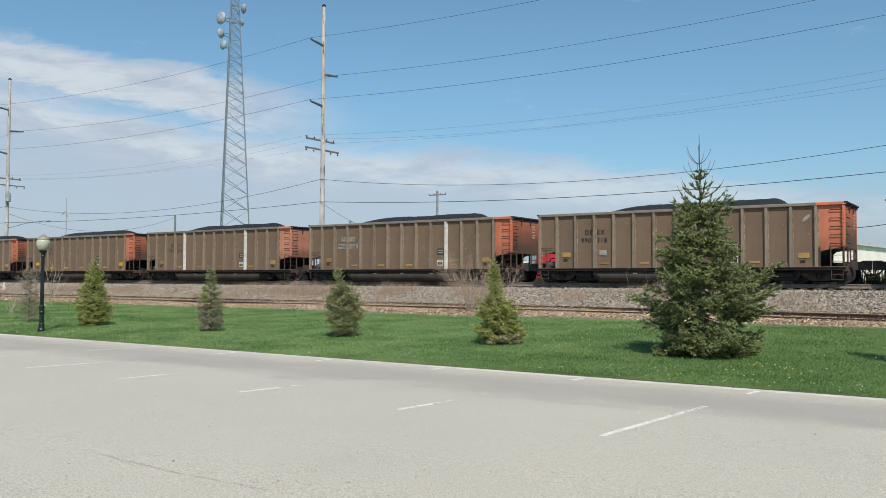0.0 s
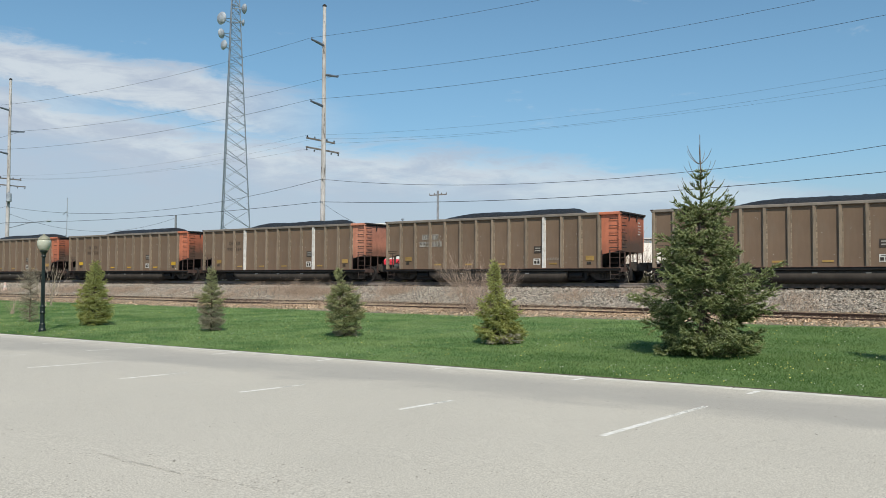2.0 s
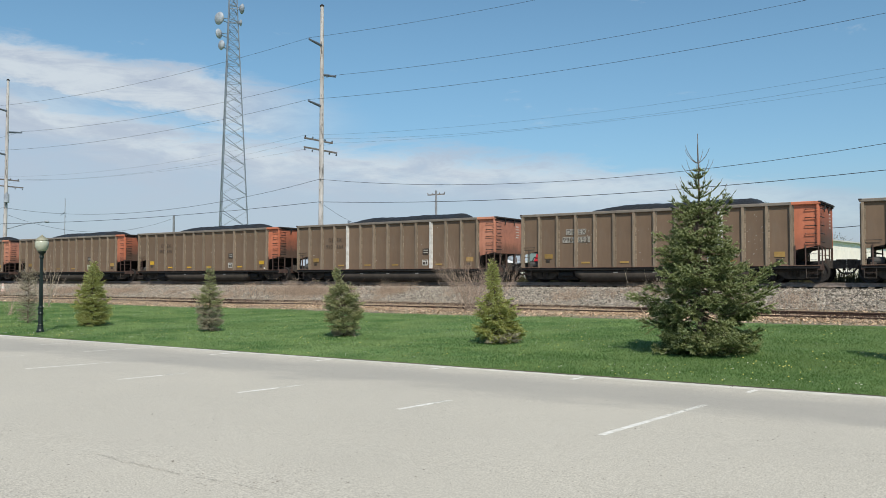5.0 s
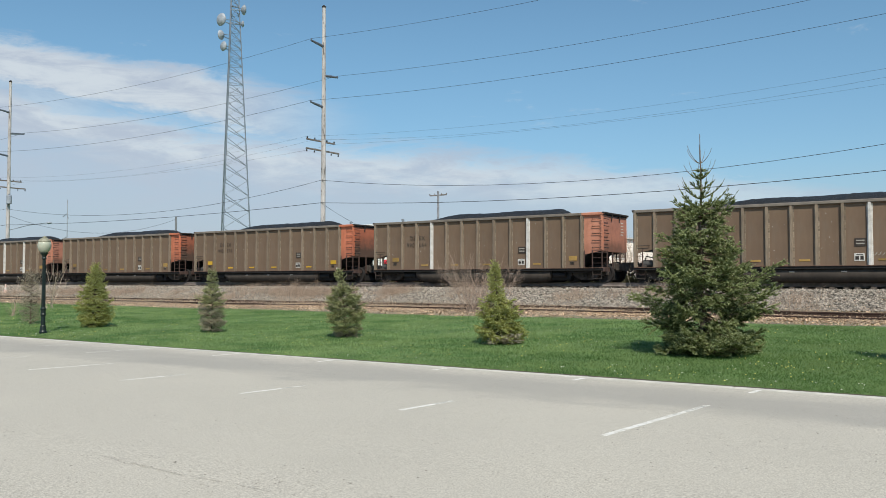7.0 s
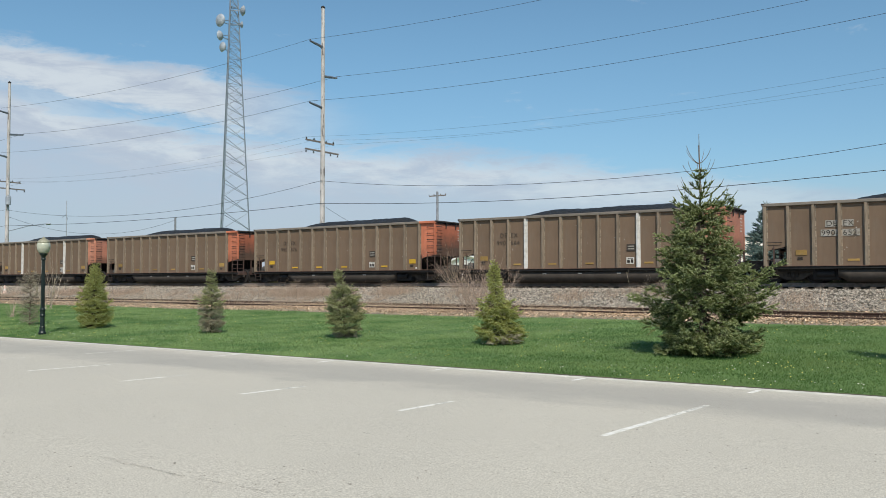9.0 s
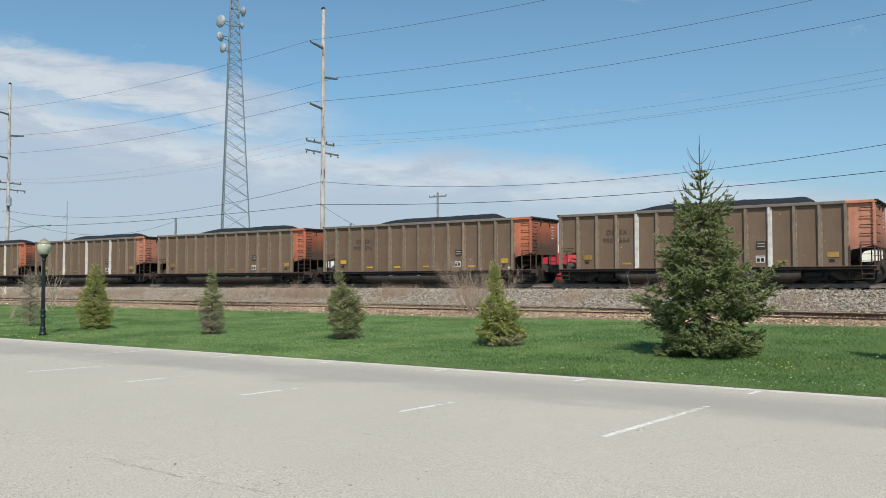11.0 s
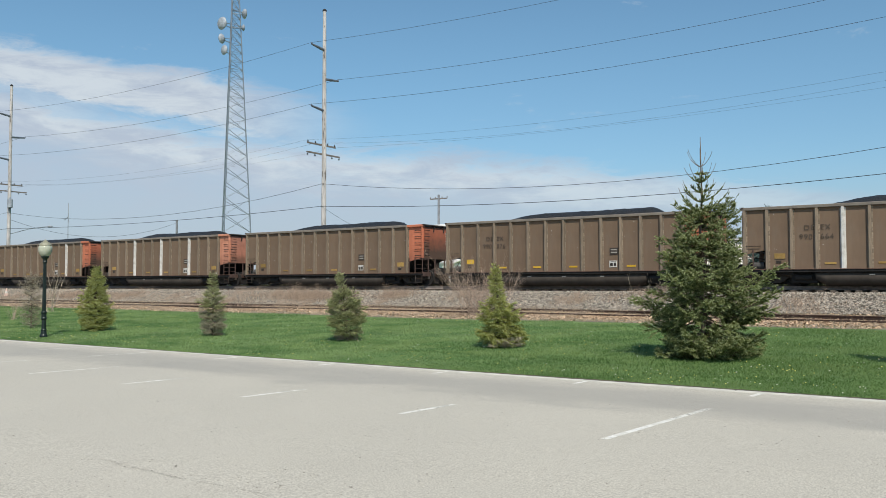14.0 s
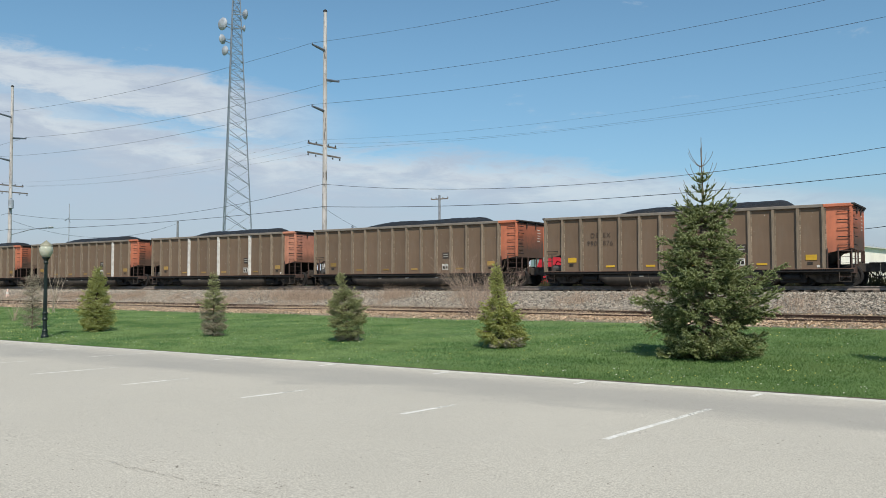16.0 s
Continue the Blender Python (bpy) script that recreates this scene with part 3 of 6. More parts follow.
def letters(text, size, surface):
    """Built-in font, upright on a side that faces -y."""
    key = ("letters", text, size, surface.name)
    if key not in MESHES:
        curve = bpy.data.curves.new("lettering", "FONT")
        curve.body, curve.size, curve.extrude, curve.space_character, curve.offset = text, size, 0.002, 1.16, 0.0
        ob = new("lettering", curve)
        me = bpy.data.meshes.new_from_object(ob.evaluated_get(bpy.context.evaluated_depsgraph_get()))
        bpy.data.objects.remove(ob)
        me.materials.clear()
        me.materials.append(surface)
        MESHES[key] = me
    return MESHES[key]


def bar_rung(b, x0, x1, y, z, out, r=0.014):
    """A grab iron: a bar that stands off from the sheet."""
    b.tube([(x0, y, z), (x0, y + out, z - 0.02), (x1, y + out, z - 0.02), (x1, y, z)], r, 5)


def rib_shape(b):
    b.prism([(-0.064, 0.0), (-0.058, -0.105), (-0.048, -0.118), (0.048, -0.118), (0.058, -0.105), (0.064, 0.0)], SIDE_Z, TOP_Z - 0.14, "z")
    b.box(-0.115, 0.115, -0.008, 0.0, SIDE_Z + 0.02, TOP_Z - 0.2)
    # close rows of rivets along both flanges
    for x, w, h in ((-0.088, 0.014, 0.008), (0.084, 0.033, 0.014)):
        for i in range(30):
            z = SIDE_Z + 0.08 + i * 0.086
            b.add([(x - w, -0.008, z - w), (x + w, -0.008, z - w), (x + w, -0.008, z + w), (x - w, -0.008, z + w), (x, -0.008 - h, z)],
                  [(0, 1, 4), (1, 2, 4), (2, 3, 4), (3, 0, 4)])


def rib_mesh(key, surface, studs):
    """A rib whose right-hand rivets are paler: worn paint, with their sunlit side put into the colour."""
    if key not in MESHES:
        b = Build()
        rib_shape(b)
        me = b.mesh(key, surface, studs)
        n = len(me.polygons)
        for p in me.polygons:
            p.material_index = 1 if p.index >= n - 120 and (p.index // 4) % 7 != 3 else 0
        MESHES[key] = me
    return MESHES[key]


def panel_shape(b):
    # a slightly dished sheet between two ribs
    w, h = BAY - 0.04, TOP_Z - 0.14 - SIDE_Z
    n = 6
    for j in range(n + 1):
        for i in range(n + 1):
            u, v = i / n, j / n
            b.v.append((0.02 + u * w, 0.020 * math.sin(math.pi * u) * min(1.0, 2.2 * math.sin(math.pi * v)), SIDE_Z + v * h))
    b.f += [(j * (n + 1) + i, j * (n + 1) + i + 1, (j + 1) * (n + 1) + i + 1, (j + 1) * (n + 1) + i) for j in range(n) for i in range(n)]
    b.box(0.02, 0.02 + w, 0.026, 0.032, SIDE_Z, SIDE_Z + h)


def end_panel_shape(long):
    def make(b):
        # lower edge rises towards the car's end
        b.prism([(0.03, 1.40), (long, 1.62), (long, TOP_Z - 0.1), (0.03, TOP_Z - 0.1)], 0.0, 0.03, "y")
    return make


def wheel_set(car, x):
    axle = part("wheelset", shared("axle", IRON, lambda b: b.wheel([(0.085, -1.0), (0.085, 1.0)], 10)), None, car, at=(x, 0, 0.457))

    def disc(b):
        b.wheel([(0.10, -0.09), (0.13, -0.09), (0.15, -0.03), (0.36, -0.01), (0.40, -0.065), (0.455, -0.065), (0.459, 0.045), (0.49, 0.052), (0.49, 0.07),
                 (0.40, 0.07), (0.37, 0.03), (0.15, 0.05), (0.10, 0.07)], 24)
        for k in range(8):
            a = k * math.pi / 4
            b.soft_box(0.26 * math.cos(a) - 0.02, 0.26 * math.cos(a) + 0.02, -0.05, -0.015, 0.26 * math.sin(a) - 0.02, 0.26 * math.sin(a) + 0.02, 0.004)
    me = shared("wheel", WHEEL, disc)
    part("wheel", me, None, axle, at=(0, -0.755, 0))
    part("wheel", me, None, axle, at=pose(0, 0.755, 0, 0, 0, 180))
    return axle


def truck_frame(b):
    for s in (-1, 1):
        y0, y1 = (s * 1.06, s * 0.92)
        y0, y1 = min(y0, y1), max(y0, y1)
        b.prism([(-1.16, 0.40), (-1.16, 0.56), (-0.98, 0.63), (-0.75, 0.60), (-0.42, 0.74), (0.42, 0.74), (0.75, 0.60), (0.98, 0.63), (1.16, 0.56), (1.16, 0.40),
                 (0.80, 0.43), (0.45, 0.20), (0.30, 0.15), (-0.30, 0.15), (-0.45, 0.20), (-0.80, 0.43)], y0, y1, "y")
        for k in (-0.18, 0, 0.18):
            for i in range(5):
                b.tube([(k, s * 1.10, 0.26 + i * 0.055), (k, s * 1.10, 0.29 + i * 0.055)], 0.075, 8)
        for k in (-0.89, 0.89):
            b.tube([(k, s * 1.02, 0.457), (k, s * 1.16, 0.457)], 0.13, 10)
    b.soft_box(-0.2, 0.2, -1.12, 1.12, 0.50, 0.72, 0.02)
    b.tube([(-0.5, -0.95, 0.35), (0.5, -0.95, 0.35)], 0.025, 5)
    for k in (-0.36, 0.36):
        b.soft_box(k - 0.10, k + 0.10, -0.85, 0.85, 0.16, 0.46, 0.02)


def coupler_shape(b):
    # pointing along +x from the car's end
    b.soft_box(-0.35, 0.45, -0.16, 0.16, 0.60, 0.98, 0.03)
    b.prism([(0.40, -0.16), (0.62, -0.20), (0.80, -0.10), (0.80, 0.02), (0.66, 0.05), (0.64, 0.16), (0.76, 0.20), (0.70, 0.25), (0.44, 0.16)], 0.62, 1.02, "z")
    b.tube([(0.62, 0, 0.74), (0.62, 0.25, 0.62), (0.70, 0.28, 0.55)], 0.045, 6)
    b.tube([(0.3, 0.3, 0.70), (0.5, 0.34, 0.45), (0.75, 0.3, 0.38), (0.82, 0.22, 0.45)], 0.04, 6)
    b.soft_box(0.02, 0.10, -0.32, 0.32, 0.68, 1.06, 0.015)


def tub_shape(b):
    # two rounded bays under the floor with sloped ends
    half = [(1.28, 0.66), (1.36, 0.60), (1.43, 0.50), (1.45, 0.38), (1.42, 0.25), (1.32, 0.08), (1.1, 0.02)]
    outline = [(-y, z) for y, z in half] + half[::-1]
    n, xs = len(outline), (3.0, 3.42, 11.15, 11.57)
    for j, x in enumerate(xs):
        lift = 0.0 if 0 < j < 3 else 0.35
        b.v += [(x, y, z + (0.66 - z) * lift) for y, z in outline]
    b.f += [(j * n + i, j * n + i + 1, (j + 1) * n + i + 1, (j + 1) * n + i) for j in range(3) for i in range(n - 1)]
    b.f += [tuple(range(n)), tuple(range(3 * n, 4 * n))[::-1]]


def end_wall_shape(b):
    # upright sheet above, slope sheet below running in under the load
    b.prism([(-0.05, 1.55), (0.0, 1.55), (0.0, TOP_Z - 0.1), (-0.05, TOP_Z - 0.1)], -1.46, 1.46, "y")


def slope_shape(b):
    b.prism([(-0.03, 1.53), (-0.03, 1.57), (-0.72, 1.57), (-1.6, 0.80), (-1.6, 0.70), (-0.76, 1.51)], -1.44, 1.44, "y")


def coal_shape(seed):
    def make(b):
        r = random.Random(seed)
        xs, ys = np.linspace(0.35, 14.2, 90), np.linspace(-1.42, 1.42, 15)
        ph = r.uniform(0, 50)
        for y in ys:
            for x in xs:
                up, down = min(1.0, max(0.0, (x - 1.3) / 4.6)), min(1.0, max(0.0, (12.75 - x) / 1.3))
                along = min(math.sin(up * math.pi / 2), down * down * (3 - 2 * down))
                across = math.cos(y / 1.45 * math.pi / 2) ** 0.55
                z = TOP_Z - 0.42 + along * (0.14 + 0.60 * across + 0.006 * x) + 0.06 * noise.noise((x * 0.5 + ph, y * 0.7, 0)) * along
                z += 0.035 * noise.noise((x * 5 + ph, y * 5, 1)) + 0.02 * noise.noise((x * 13 + ph, y * 13, 2))
                b.v.append((x, y, z))
        n = len(xs)
        b.f += [(j * n + i, j * n + i + 1, (j + 1) * n + i + 1, (j + 1) * n + i) for j in range(len(ys) - 1) for i in range(n - 1)]
    return make


def coal_car(n, number, style, white_ribs, yellow, label):
    """A bathtub gondola; its left end is at x = 0, the rail's top at z = 0."""
    car = thing("coal_car", label, "coal car", group="coal train cars")
    panel = shared("side_panel", BROWN, panel_shape, True)
    rib, rib_plain, rib_white = rib_mesh("rib", RIB, STUD_LIT), rib_mesh("plain_rib", RIB, STUD_DULL), rib_mesh("white_rib", RIB_WHITE, RIB_WHITE)
    end_left, end_right = shared("end_bay_left", BROWN, end_panel_shape(BAY)), shared(f"end_bay_right{n in SALMON}", ORANGE_FADED if n in SALMON else ORANGE, end_panel_shape(CAR_LONG - 13 * BAY))
    for s in (-1, 1):
        turn = lambda x: pose(x, -SHEET_Y, 0) if s < 0 else pose(x, SHEET_Y, 0) @ Matrix.Diagonal((1, -1, 1, 1))
        for i in range(1, 13):
            part("side_panel", panel, None, car, at=turn(i * BAY))
        part("end_panel", end_left, None, car, at=pose(0, -SHEET_Y, 0) if s < 0 else pose(0, SHEET_Y - 0.03, 0))
        part("end_panel", end_right, None, car, "orange end panel", at=pose(13 * BAY, -SHEET_Y, 0) if s < 0 else pose(13 * BAY, SHEET_Y - 0.03, 0))
        for i in range(0, 14):
            white = i in white_ribs
            x = 0.06 if i == 0 else i * BAY
            part("rib", rib_white if white else rib if (i * 5 + n * 3) % 4 else rib_plain, None, car, "white painted rib" if white else "", at=turn(x))
        y0, y1 = (-1.57, -1.40) if s < 0 else (1.40, 1.57)
        part("corner_post", shared(f"corner_post{n in SALMON}", ORANGE_FADED if n in SALMON else ORANGE, lambda b: (b.soft_box(-0.07, 0.03, -1.55, -1.44, 1.60, TOP_Z - 0.1, 0.008),
             [b.soft_box(-0.09, 0.0, -1.566, -1.545, 1.66 + k * 0.16, 1.70 + k * 0.16, 0.004) for k in range(10)])), None, car,
             at=pose(CAR_LONG - 0.05, 0, 0) if s < 0 else pose(CAR_LONG - 0.05, 2.99, 0))
        part("top_chord", shared(f"chord{s}", CHORD, lambda b: b.soft_box(-0.06, 13 * BAY, y0, y1, TOP_Z - 0.14, TOP_Z, 0.02)), None, car)
        part("top_chord", shared(f"chord_end{s}{n in SALMON}", ORANGE_FADED if n in SALMON else ORANGE, lambda b: b.soft_box(13 * BAY + 0.003, CAR_LONG + 0.04, y0, y1, TOP_Z - 0.14, TOP_Z, 0.02)), None, car, "orange painted top chord")
        part("side_sill", shared(f"sill{s}", IRON, lambda b: (b.soft_box(0, CAR_LONG, y0 + 0.03 * (s < 0), y1 - 0.03 * (s > 0), SIDE_Z - 0.13, SIDE_Z - 0.02, 0.01),
             b.box(0, CAR_LONG, min(s * 1.35, s * 1.56), max(s * 1.35, s * 1.56), SIDE_Z - 0.045, SIDE_Z - 0.02))), None, car)
        part("sill_ledge", shared(f"ledge{s}", LEDGE, lambda b: b.soft_box(0, CAR_LONG, min(s * 1.40, s * 1.585), max(s * 1.40, s * 1.585), SIDE_Z - 0.018, SIDE_Z + 0.016, 0.006)), None, car, "rust-brown ledge over the sill")
        # ladders on the sides at both ends, stirrups under the sill
        iron = shared(f"grab_iron{s}", IRON, lambda b: bar_rung(b, 0, 0.49, 0, 0, s * 0.075, 0.017))
        for k in range(5):
            part("grab_iron", iron, None, car, at=(13.98, s * SHEET_Y, 3.20 - k * 0.36))
        part("grab_iron", shared(f"grab_long{s}", IRON, lambda b: bar_rung(b, 0, 0.67, 0, 0, s * 0.08)), None, car, at=(0.08, s * SHEET_Y, 1.80))
        stile = shared("stile", SILL, lambda b: b.soft_box(-0.025, 0.025, -0.02, 0.02, SIDE_Z, 1.62, 0.005))
        for x in (0.05, 0.42, 0.97, 13.55, 13.98, 14.50):
            part("ladder_stile", stile, None, car, at=(x, s * 1.5, 0))
        rung = shared("rung", SILL, lambda b: b.tube([(0, 0, 0), (0.45, 0, 0)], 0.013, 5))
        for x, z in ((0.02, 1.0), (0.02, 1.28), (14.0, 0.98), (14.0, 1.24), (14.0, 1.50)):
            part("rung", rung, None, car, at=(x, s * 1.5, z))
        stirrup = shared("stirrup", GEAR, lambda b: b.tube([(0, 0, SIDE_Z - 0.1), (0, 0, 0.20), (0.46, 0, 0.20), (0.46, 0, SIDE_Z - 0.1)], 0.02, 5))
        for x in (0.08, 14.0):
            step = part("stirrup_step", stirrup, None, car, at=(x, s * 1.5, 0))
            part("rung", rung, None, step, at=(0, 0, 0.41))
    wall = shared("faded_end_wall", END_FADED, end_wall_shape) if n in SALMON else shared("end_wall", END_PAINT, end_wall_shape)
    part("end_wall", wall, None, car, "soot-darkened orange end wall", at=(CAR_LONG - 0.02, 0, 0))
    part("end_wall", shared("end_wall_brown", BROWN, end_wall_shape), None, car, at=(0.09, 0, 0))
    slope = shared("slope_sheet", IRON, slope_shape)
    part("slope_sheet", slope, None, car, at=(CAR_LONG - 0.04, 0, 0))
    part("slope_sheet", slope, None, car, at=pose(0.06, 0, 0, 0, 0, 180))

    def end_frame(b):
        b.soft_box(-0.05, 0.09, -1.575, 1.575, TOP_Z - 0.075, TOP_Z + 0.004, 0.012)
        b.soft_box(-0.03, 0.03, -1.56, 1.56, TOP_Z - 0.15, TOP_Z - 0.07, 0.008)
        for y in (-0.5, 0.5):
            b.prism([(0.0, TOP_Z - 0.08), (0.075, TOP_Z - 0.08), (0.03, TOP_Z - 0.42), (0.0, TOP_Z - 0.42)], y - 0.03, y + 0.03, "y")
    part("end_chord", shared("end_chord_sooty", SOOT, end_frame), None, car, "coal-blackened end chord", at=(CAR_LONG, 0, 0))
    part("end_chord", shared("end_chord", SOOT, end_frame), None, car, at=pose(0.0, 0, 0, 0, 0, 180))

    end_iron = shared("end_iron", IRON, lambda b: b.tube([(0, -1.45, 0), (0.09, -1.45, -0.02), (0.09, -1.02, -0.02), (0, -1.02, 0)], 0.019, 5))
    for k in range(5):
        part("grab_iron", end_iron, None, car, at=(CAR_LONG + 0.01, 0, 3.2 - k * 0.36))
    end_post = shared("end_post", SILL, lambda b: b.soft_box(-0.04, 0.02, -0.03, 0.03, 0.78, 1.58, 0.005))
    for y in (-1.02, -0.35, 0.6, 1.3):
        part("end_post", end_post, None, car, at=(CAR_LONG + 0.01, y, 0))
    end_rung = shared("end_rung", SILL, lambda b: b.tube([(0, -1.5, 0), (0, -1.02, 0)], 0.013, 5))
    for z in (0.98, 1.24, 1.5):
        part("rung", end_rung, None, car, at=(CAR_LONG + 0.01, 0, z))
    # rows of small white marks high on the end wall
    for k, w in enumerate((0.30, 0.36, 0.33, 0.36, 0.28)):
        part("stencil_bar", shared(f"end_bar{w}", WHITE, lambda b: b.box(0, 0.004, 0, w, 0, 0.035 if w > 0.31 else 0.05)), None, car, at=(CAR_LONG - 0.018, 0.75, 3.05 - k * 0.15))

    def platform(b):
        b.soft_box(0.0, 1.0, -1.5, 1.5, 0.66, 0.73, 0.01)
        b.soft_box(-0.03, 0.10, -1.52, 1.52, 0.55, 0.78, 0.01)
    part("end_platform", shared("platform", SILL, platform), None, car)
    part("end_platform", shared("platform", SILL, platform), None, car, at=pose(CAR_LONG, 0, 0, 0, 0, 180))
    # brake gear on the platform
    part("air_reservoir", shared("reservoir", TANK_GREY, lambda b: b.lathe([(0.05, 0), (0.16, 0.05), (0.16, 0.52), (0.05, 0.57)], 12)), None, car, "dull grey air tank", at=pose(0.30, -1.10, 0.92, 0, 90, 0))
    part("brake_valve", shared("valve", GEAR, lambda b: (b.soft_box(0.15, 0.62, -0.95, -0.55, 0.74, 1.1, 0.03), b.soft_box(0.28, 0.52, -1.3, -1.0, 0.74, 0.86, 0.02), b.tube([(0.3, -0.9, 1.1), (0.3, -0.7, 1.3), (0.7, -0.7, 1.2)], 0.03, 6))), None, car)

    def brake_wheel(b):
        ring = [(0, 0.28 * math.cos(a), 0.28 * math.sin(a)) for a in np.linspace(0, 2 * math.pi, 17)]
        b.tube(ring, 0.018, 5, False)
        for k in range(4):
            b.tube([(0, 0, 0), ring[k * 4]], 0.014, 5)
    part("hand_brake", shared("hand_brake", IRON, brake_wheel), None, car, at=(-0.10, -0.55, 1.75))
    part("centre_sill", shared("centre_sill", IRON, lambda b: b.soft_box(-0.05, CAR_LONG + 0.05, -0.22, 0.22, 0.60, 0.95, 0.02)), None, car)
    part("floor_sheet", shared("floor", IRON, lambda b: b.box(0.9, CAR_LONG - 0.9, -1.44, 1.44, 0.66, 0.70)), None, car)
    for k, x in enumerate((1.95, CAR_LONG - 3.05)):
        # added dark filler boxes close the view under the floor; tubes are brake gear
        part("brake_cylinder", shared("underframe", IRON, lambda b: (b.soft_box(0, 1.1, -1.2, 1.2, 0.12, 0.66, 0.05), b.tube([(0.2, -1.25, 0.40), (0.9, -1.25, 0.40)], 0.13, 10), b.soft_box(0.1, 1.0, -0.5, 0.5, 0.14, 0.4, 0.04))), None, car, at=(x, 0, 0))
        part("brake_rigging", shared("rod_and_filler", IRON, lambda b: (b.soft_box(0.0, 2.3, -0.62, 0.62, 0.10, 0.62, 0.04), b.tube([(0.1, -0.66, 0.3), (2.2, -0.66, 0.42)], 0.03, 6))), None, car, at=((0.05, CAR_LONG - 2.35)[k], 0, 0))
        part("body_bolster", shared("bolster", IRON, lambda b: b.soft_box(0.0, 1.9, -1.3, 1.3, 0.50, 0.68, 0.02)), None, car, at=((0.15, CAR_LONG - 2.05)[k], 0, 0))
    part("tub", shared("tub", TUB, tub_shape, True), None, car)
    for x in (5.2, 7.2, 9.3):
        part("inspection_tag", shared("tub_tag", STENCIL_GROUND, lambda b: b.box(-0.11, 0.11, -1.452, -1.41, 0.46, 0.51)), None, car, at=(x, 0, 0))
    coupler = shared("coupler", GEAR, coupler_shape)
    part("coupler", coupler, None, car, at=(CAR_LONG, 0, 0))
    part("coupler", coupler, None, car, at=pose(0, 0, 0, 0, 0, 180))
    frame_mesh = shared("truck", GEAR, truck_frame)
    wheels = []
    for x in (1.12, CAR_LONG - 1.12):
        part("truck_frame", frame_mesh, None, car, at=(x, 0, 0))
        for dx in (-0.89, 0.89):
            wheels.append((wheel_set(car, x + dx), x + dx))
    # markings on both sides would be alike; the seen side carries them
    y = -SHEET_Y - 0.006
    yellow_mat = YELLOW if yellow else YELLOW_DIRTY
    plate = shared(f"placard{yellow}", yellow_mat, lambda b: b.soft_box(-0.23, 0.23, -0.008, 0.008, -0.12, 0.12, 0.003))
    strip = shared(f"strip{yellow}", yellow_mat, lambda b: b.soft_box(-0.23, 0.23, -0.008, 0.008, -0.045, 0.045, 0.003))
    for i, z in ((1, 1.42), (12, 1.24)):
        part("yellow_placard", plate, None, car, "yellow reflective placard", at=(i * BAY + 0.52, y, z if n == 0 or i == 12 else 1.32))
        for k in range(2):
            part("stencil_bar", shared("stencil_bar", BLACK, lambda b: b.box(-0.11, 0.11, -0.004, 0.004, -0.022, 0.022)), None, car, at=(i * BAY + 0.47, y, (z if n == 0 or i == 12 else 1.32) - 0.22 - 0.07 * k))
    for i in (3, 5, 7, 10):
        part("yellow_strip", strip, None, car, "narrow yellow reflective strip", at=(i * BAY + 0.52, y, 0.98))
    # data panels: dark plate with two white bars, white-framed square with dark marks
    part("data_plate", shared("data_plate", PLATE, lambda b: b.soft_box(-0.22, 0.22, -0.004, 0.004, -0.17, 0.17, 0.002)), None, car, at=(9 * BAY + 0.66, y, 1.72))
    for k in (-0.06, 0.07):
        part("data_bar", shared("data_bar", STENCIL_GROUND, lambda b: b.box(-0.16, 0.16, -0.008, -0.005, -0.025, 0.025)), None, car, at=(9 * BAY + 0.66, y, 1.72 + k))
    part("stencil_square", shared("square", WHITE, lambda b: b.soft_box(-0.20, 0.20, -0.004, 0.004, -0.17, 0.15, 0.002)), None, car, "white stencilled square", at=(9 * BAY + 0.62, y, 1.10))
    part("stencil_mark", shared("square_mark", BLACK, lambda b: (b.box(-0.16, -0.02, -0.008, -0.005, -0.12, 0.03), b.box(0.03, 0.16, -0.008, -0.005, -0.12, 0.05), b.box(-0.13, 0.14, -0.008, -0.005, 0.08, 0.11))), None, car, at=(9 * BAY + 0.62, y, 1.10))
    if number:
        surface = {"black": BLACK, "boxed": BLACK, "faded": FADED, "bold": FADED_DARK}[style]
        rows = (("DE", 2.43, 0, 0.40), ("EX", 2.43, 1, 0.10), (number[:3], 2.03, 0, 0.21), (number[3:], 2.03, 1, 0.10))
        for text, z, side, dx in rows:
            x = (2 + side) * BAY + 0.10 + (dx if side == 0 else 0.03)
            if style == "boxed":
                part("stencil_ground", shared(f"ground{len(text)}", STENCIL_GROUND, lambda b: b.soft_box(-0.025, 0.215 * len(text) + 0.01, -0.003, 0.003, -0.03, 0.255, 0.002)), None, car, "white ground behind stencilled letters", at=(x, y, z))
            part("lettering", letters(text, 0.33, surface), None, car, "stencilled reporting mark", at=pose(x, y - 0.004, z, 90, 0, 0))
    if n == 0:
        part("paint_patch", Build().soft_box(-0.19, 0.19, -0.004, 0.004, -0.13, 0.13, 0.002), STENCIL_GROUND, car, "pale paint patch", at=(3 * BAY + 0.45, y, 1.50))
        part("scrape", Build().prism([(-0.16, -0.16), (-0.02, -0.12), (0.17, 0.1), (0.15, 0.18), (0.0, 0.12), (-0.13, -0.02)], -0.003, 0.003, "y"), STENCIL_GROUND, car, "pale scrape in the paint", at=(12 * BAY + 0.62, y + 0.004, 2.85))
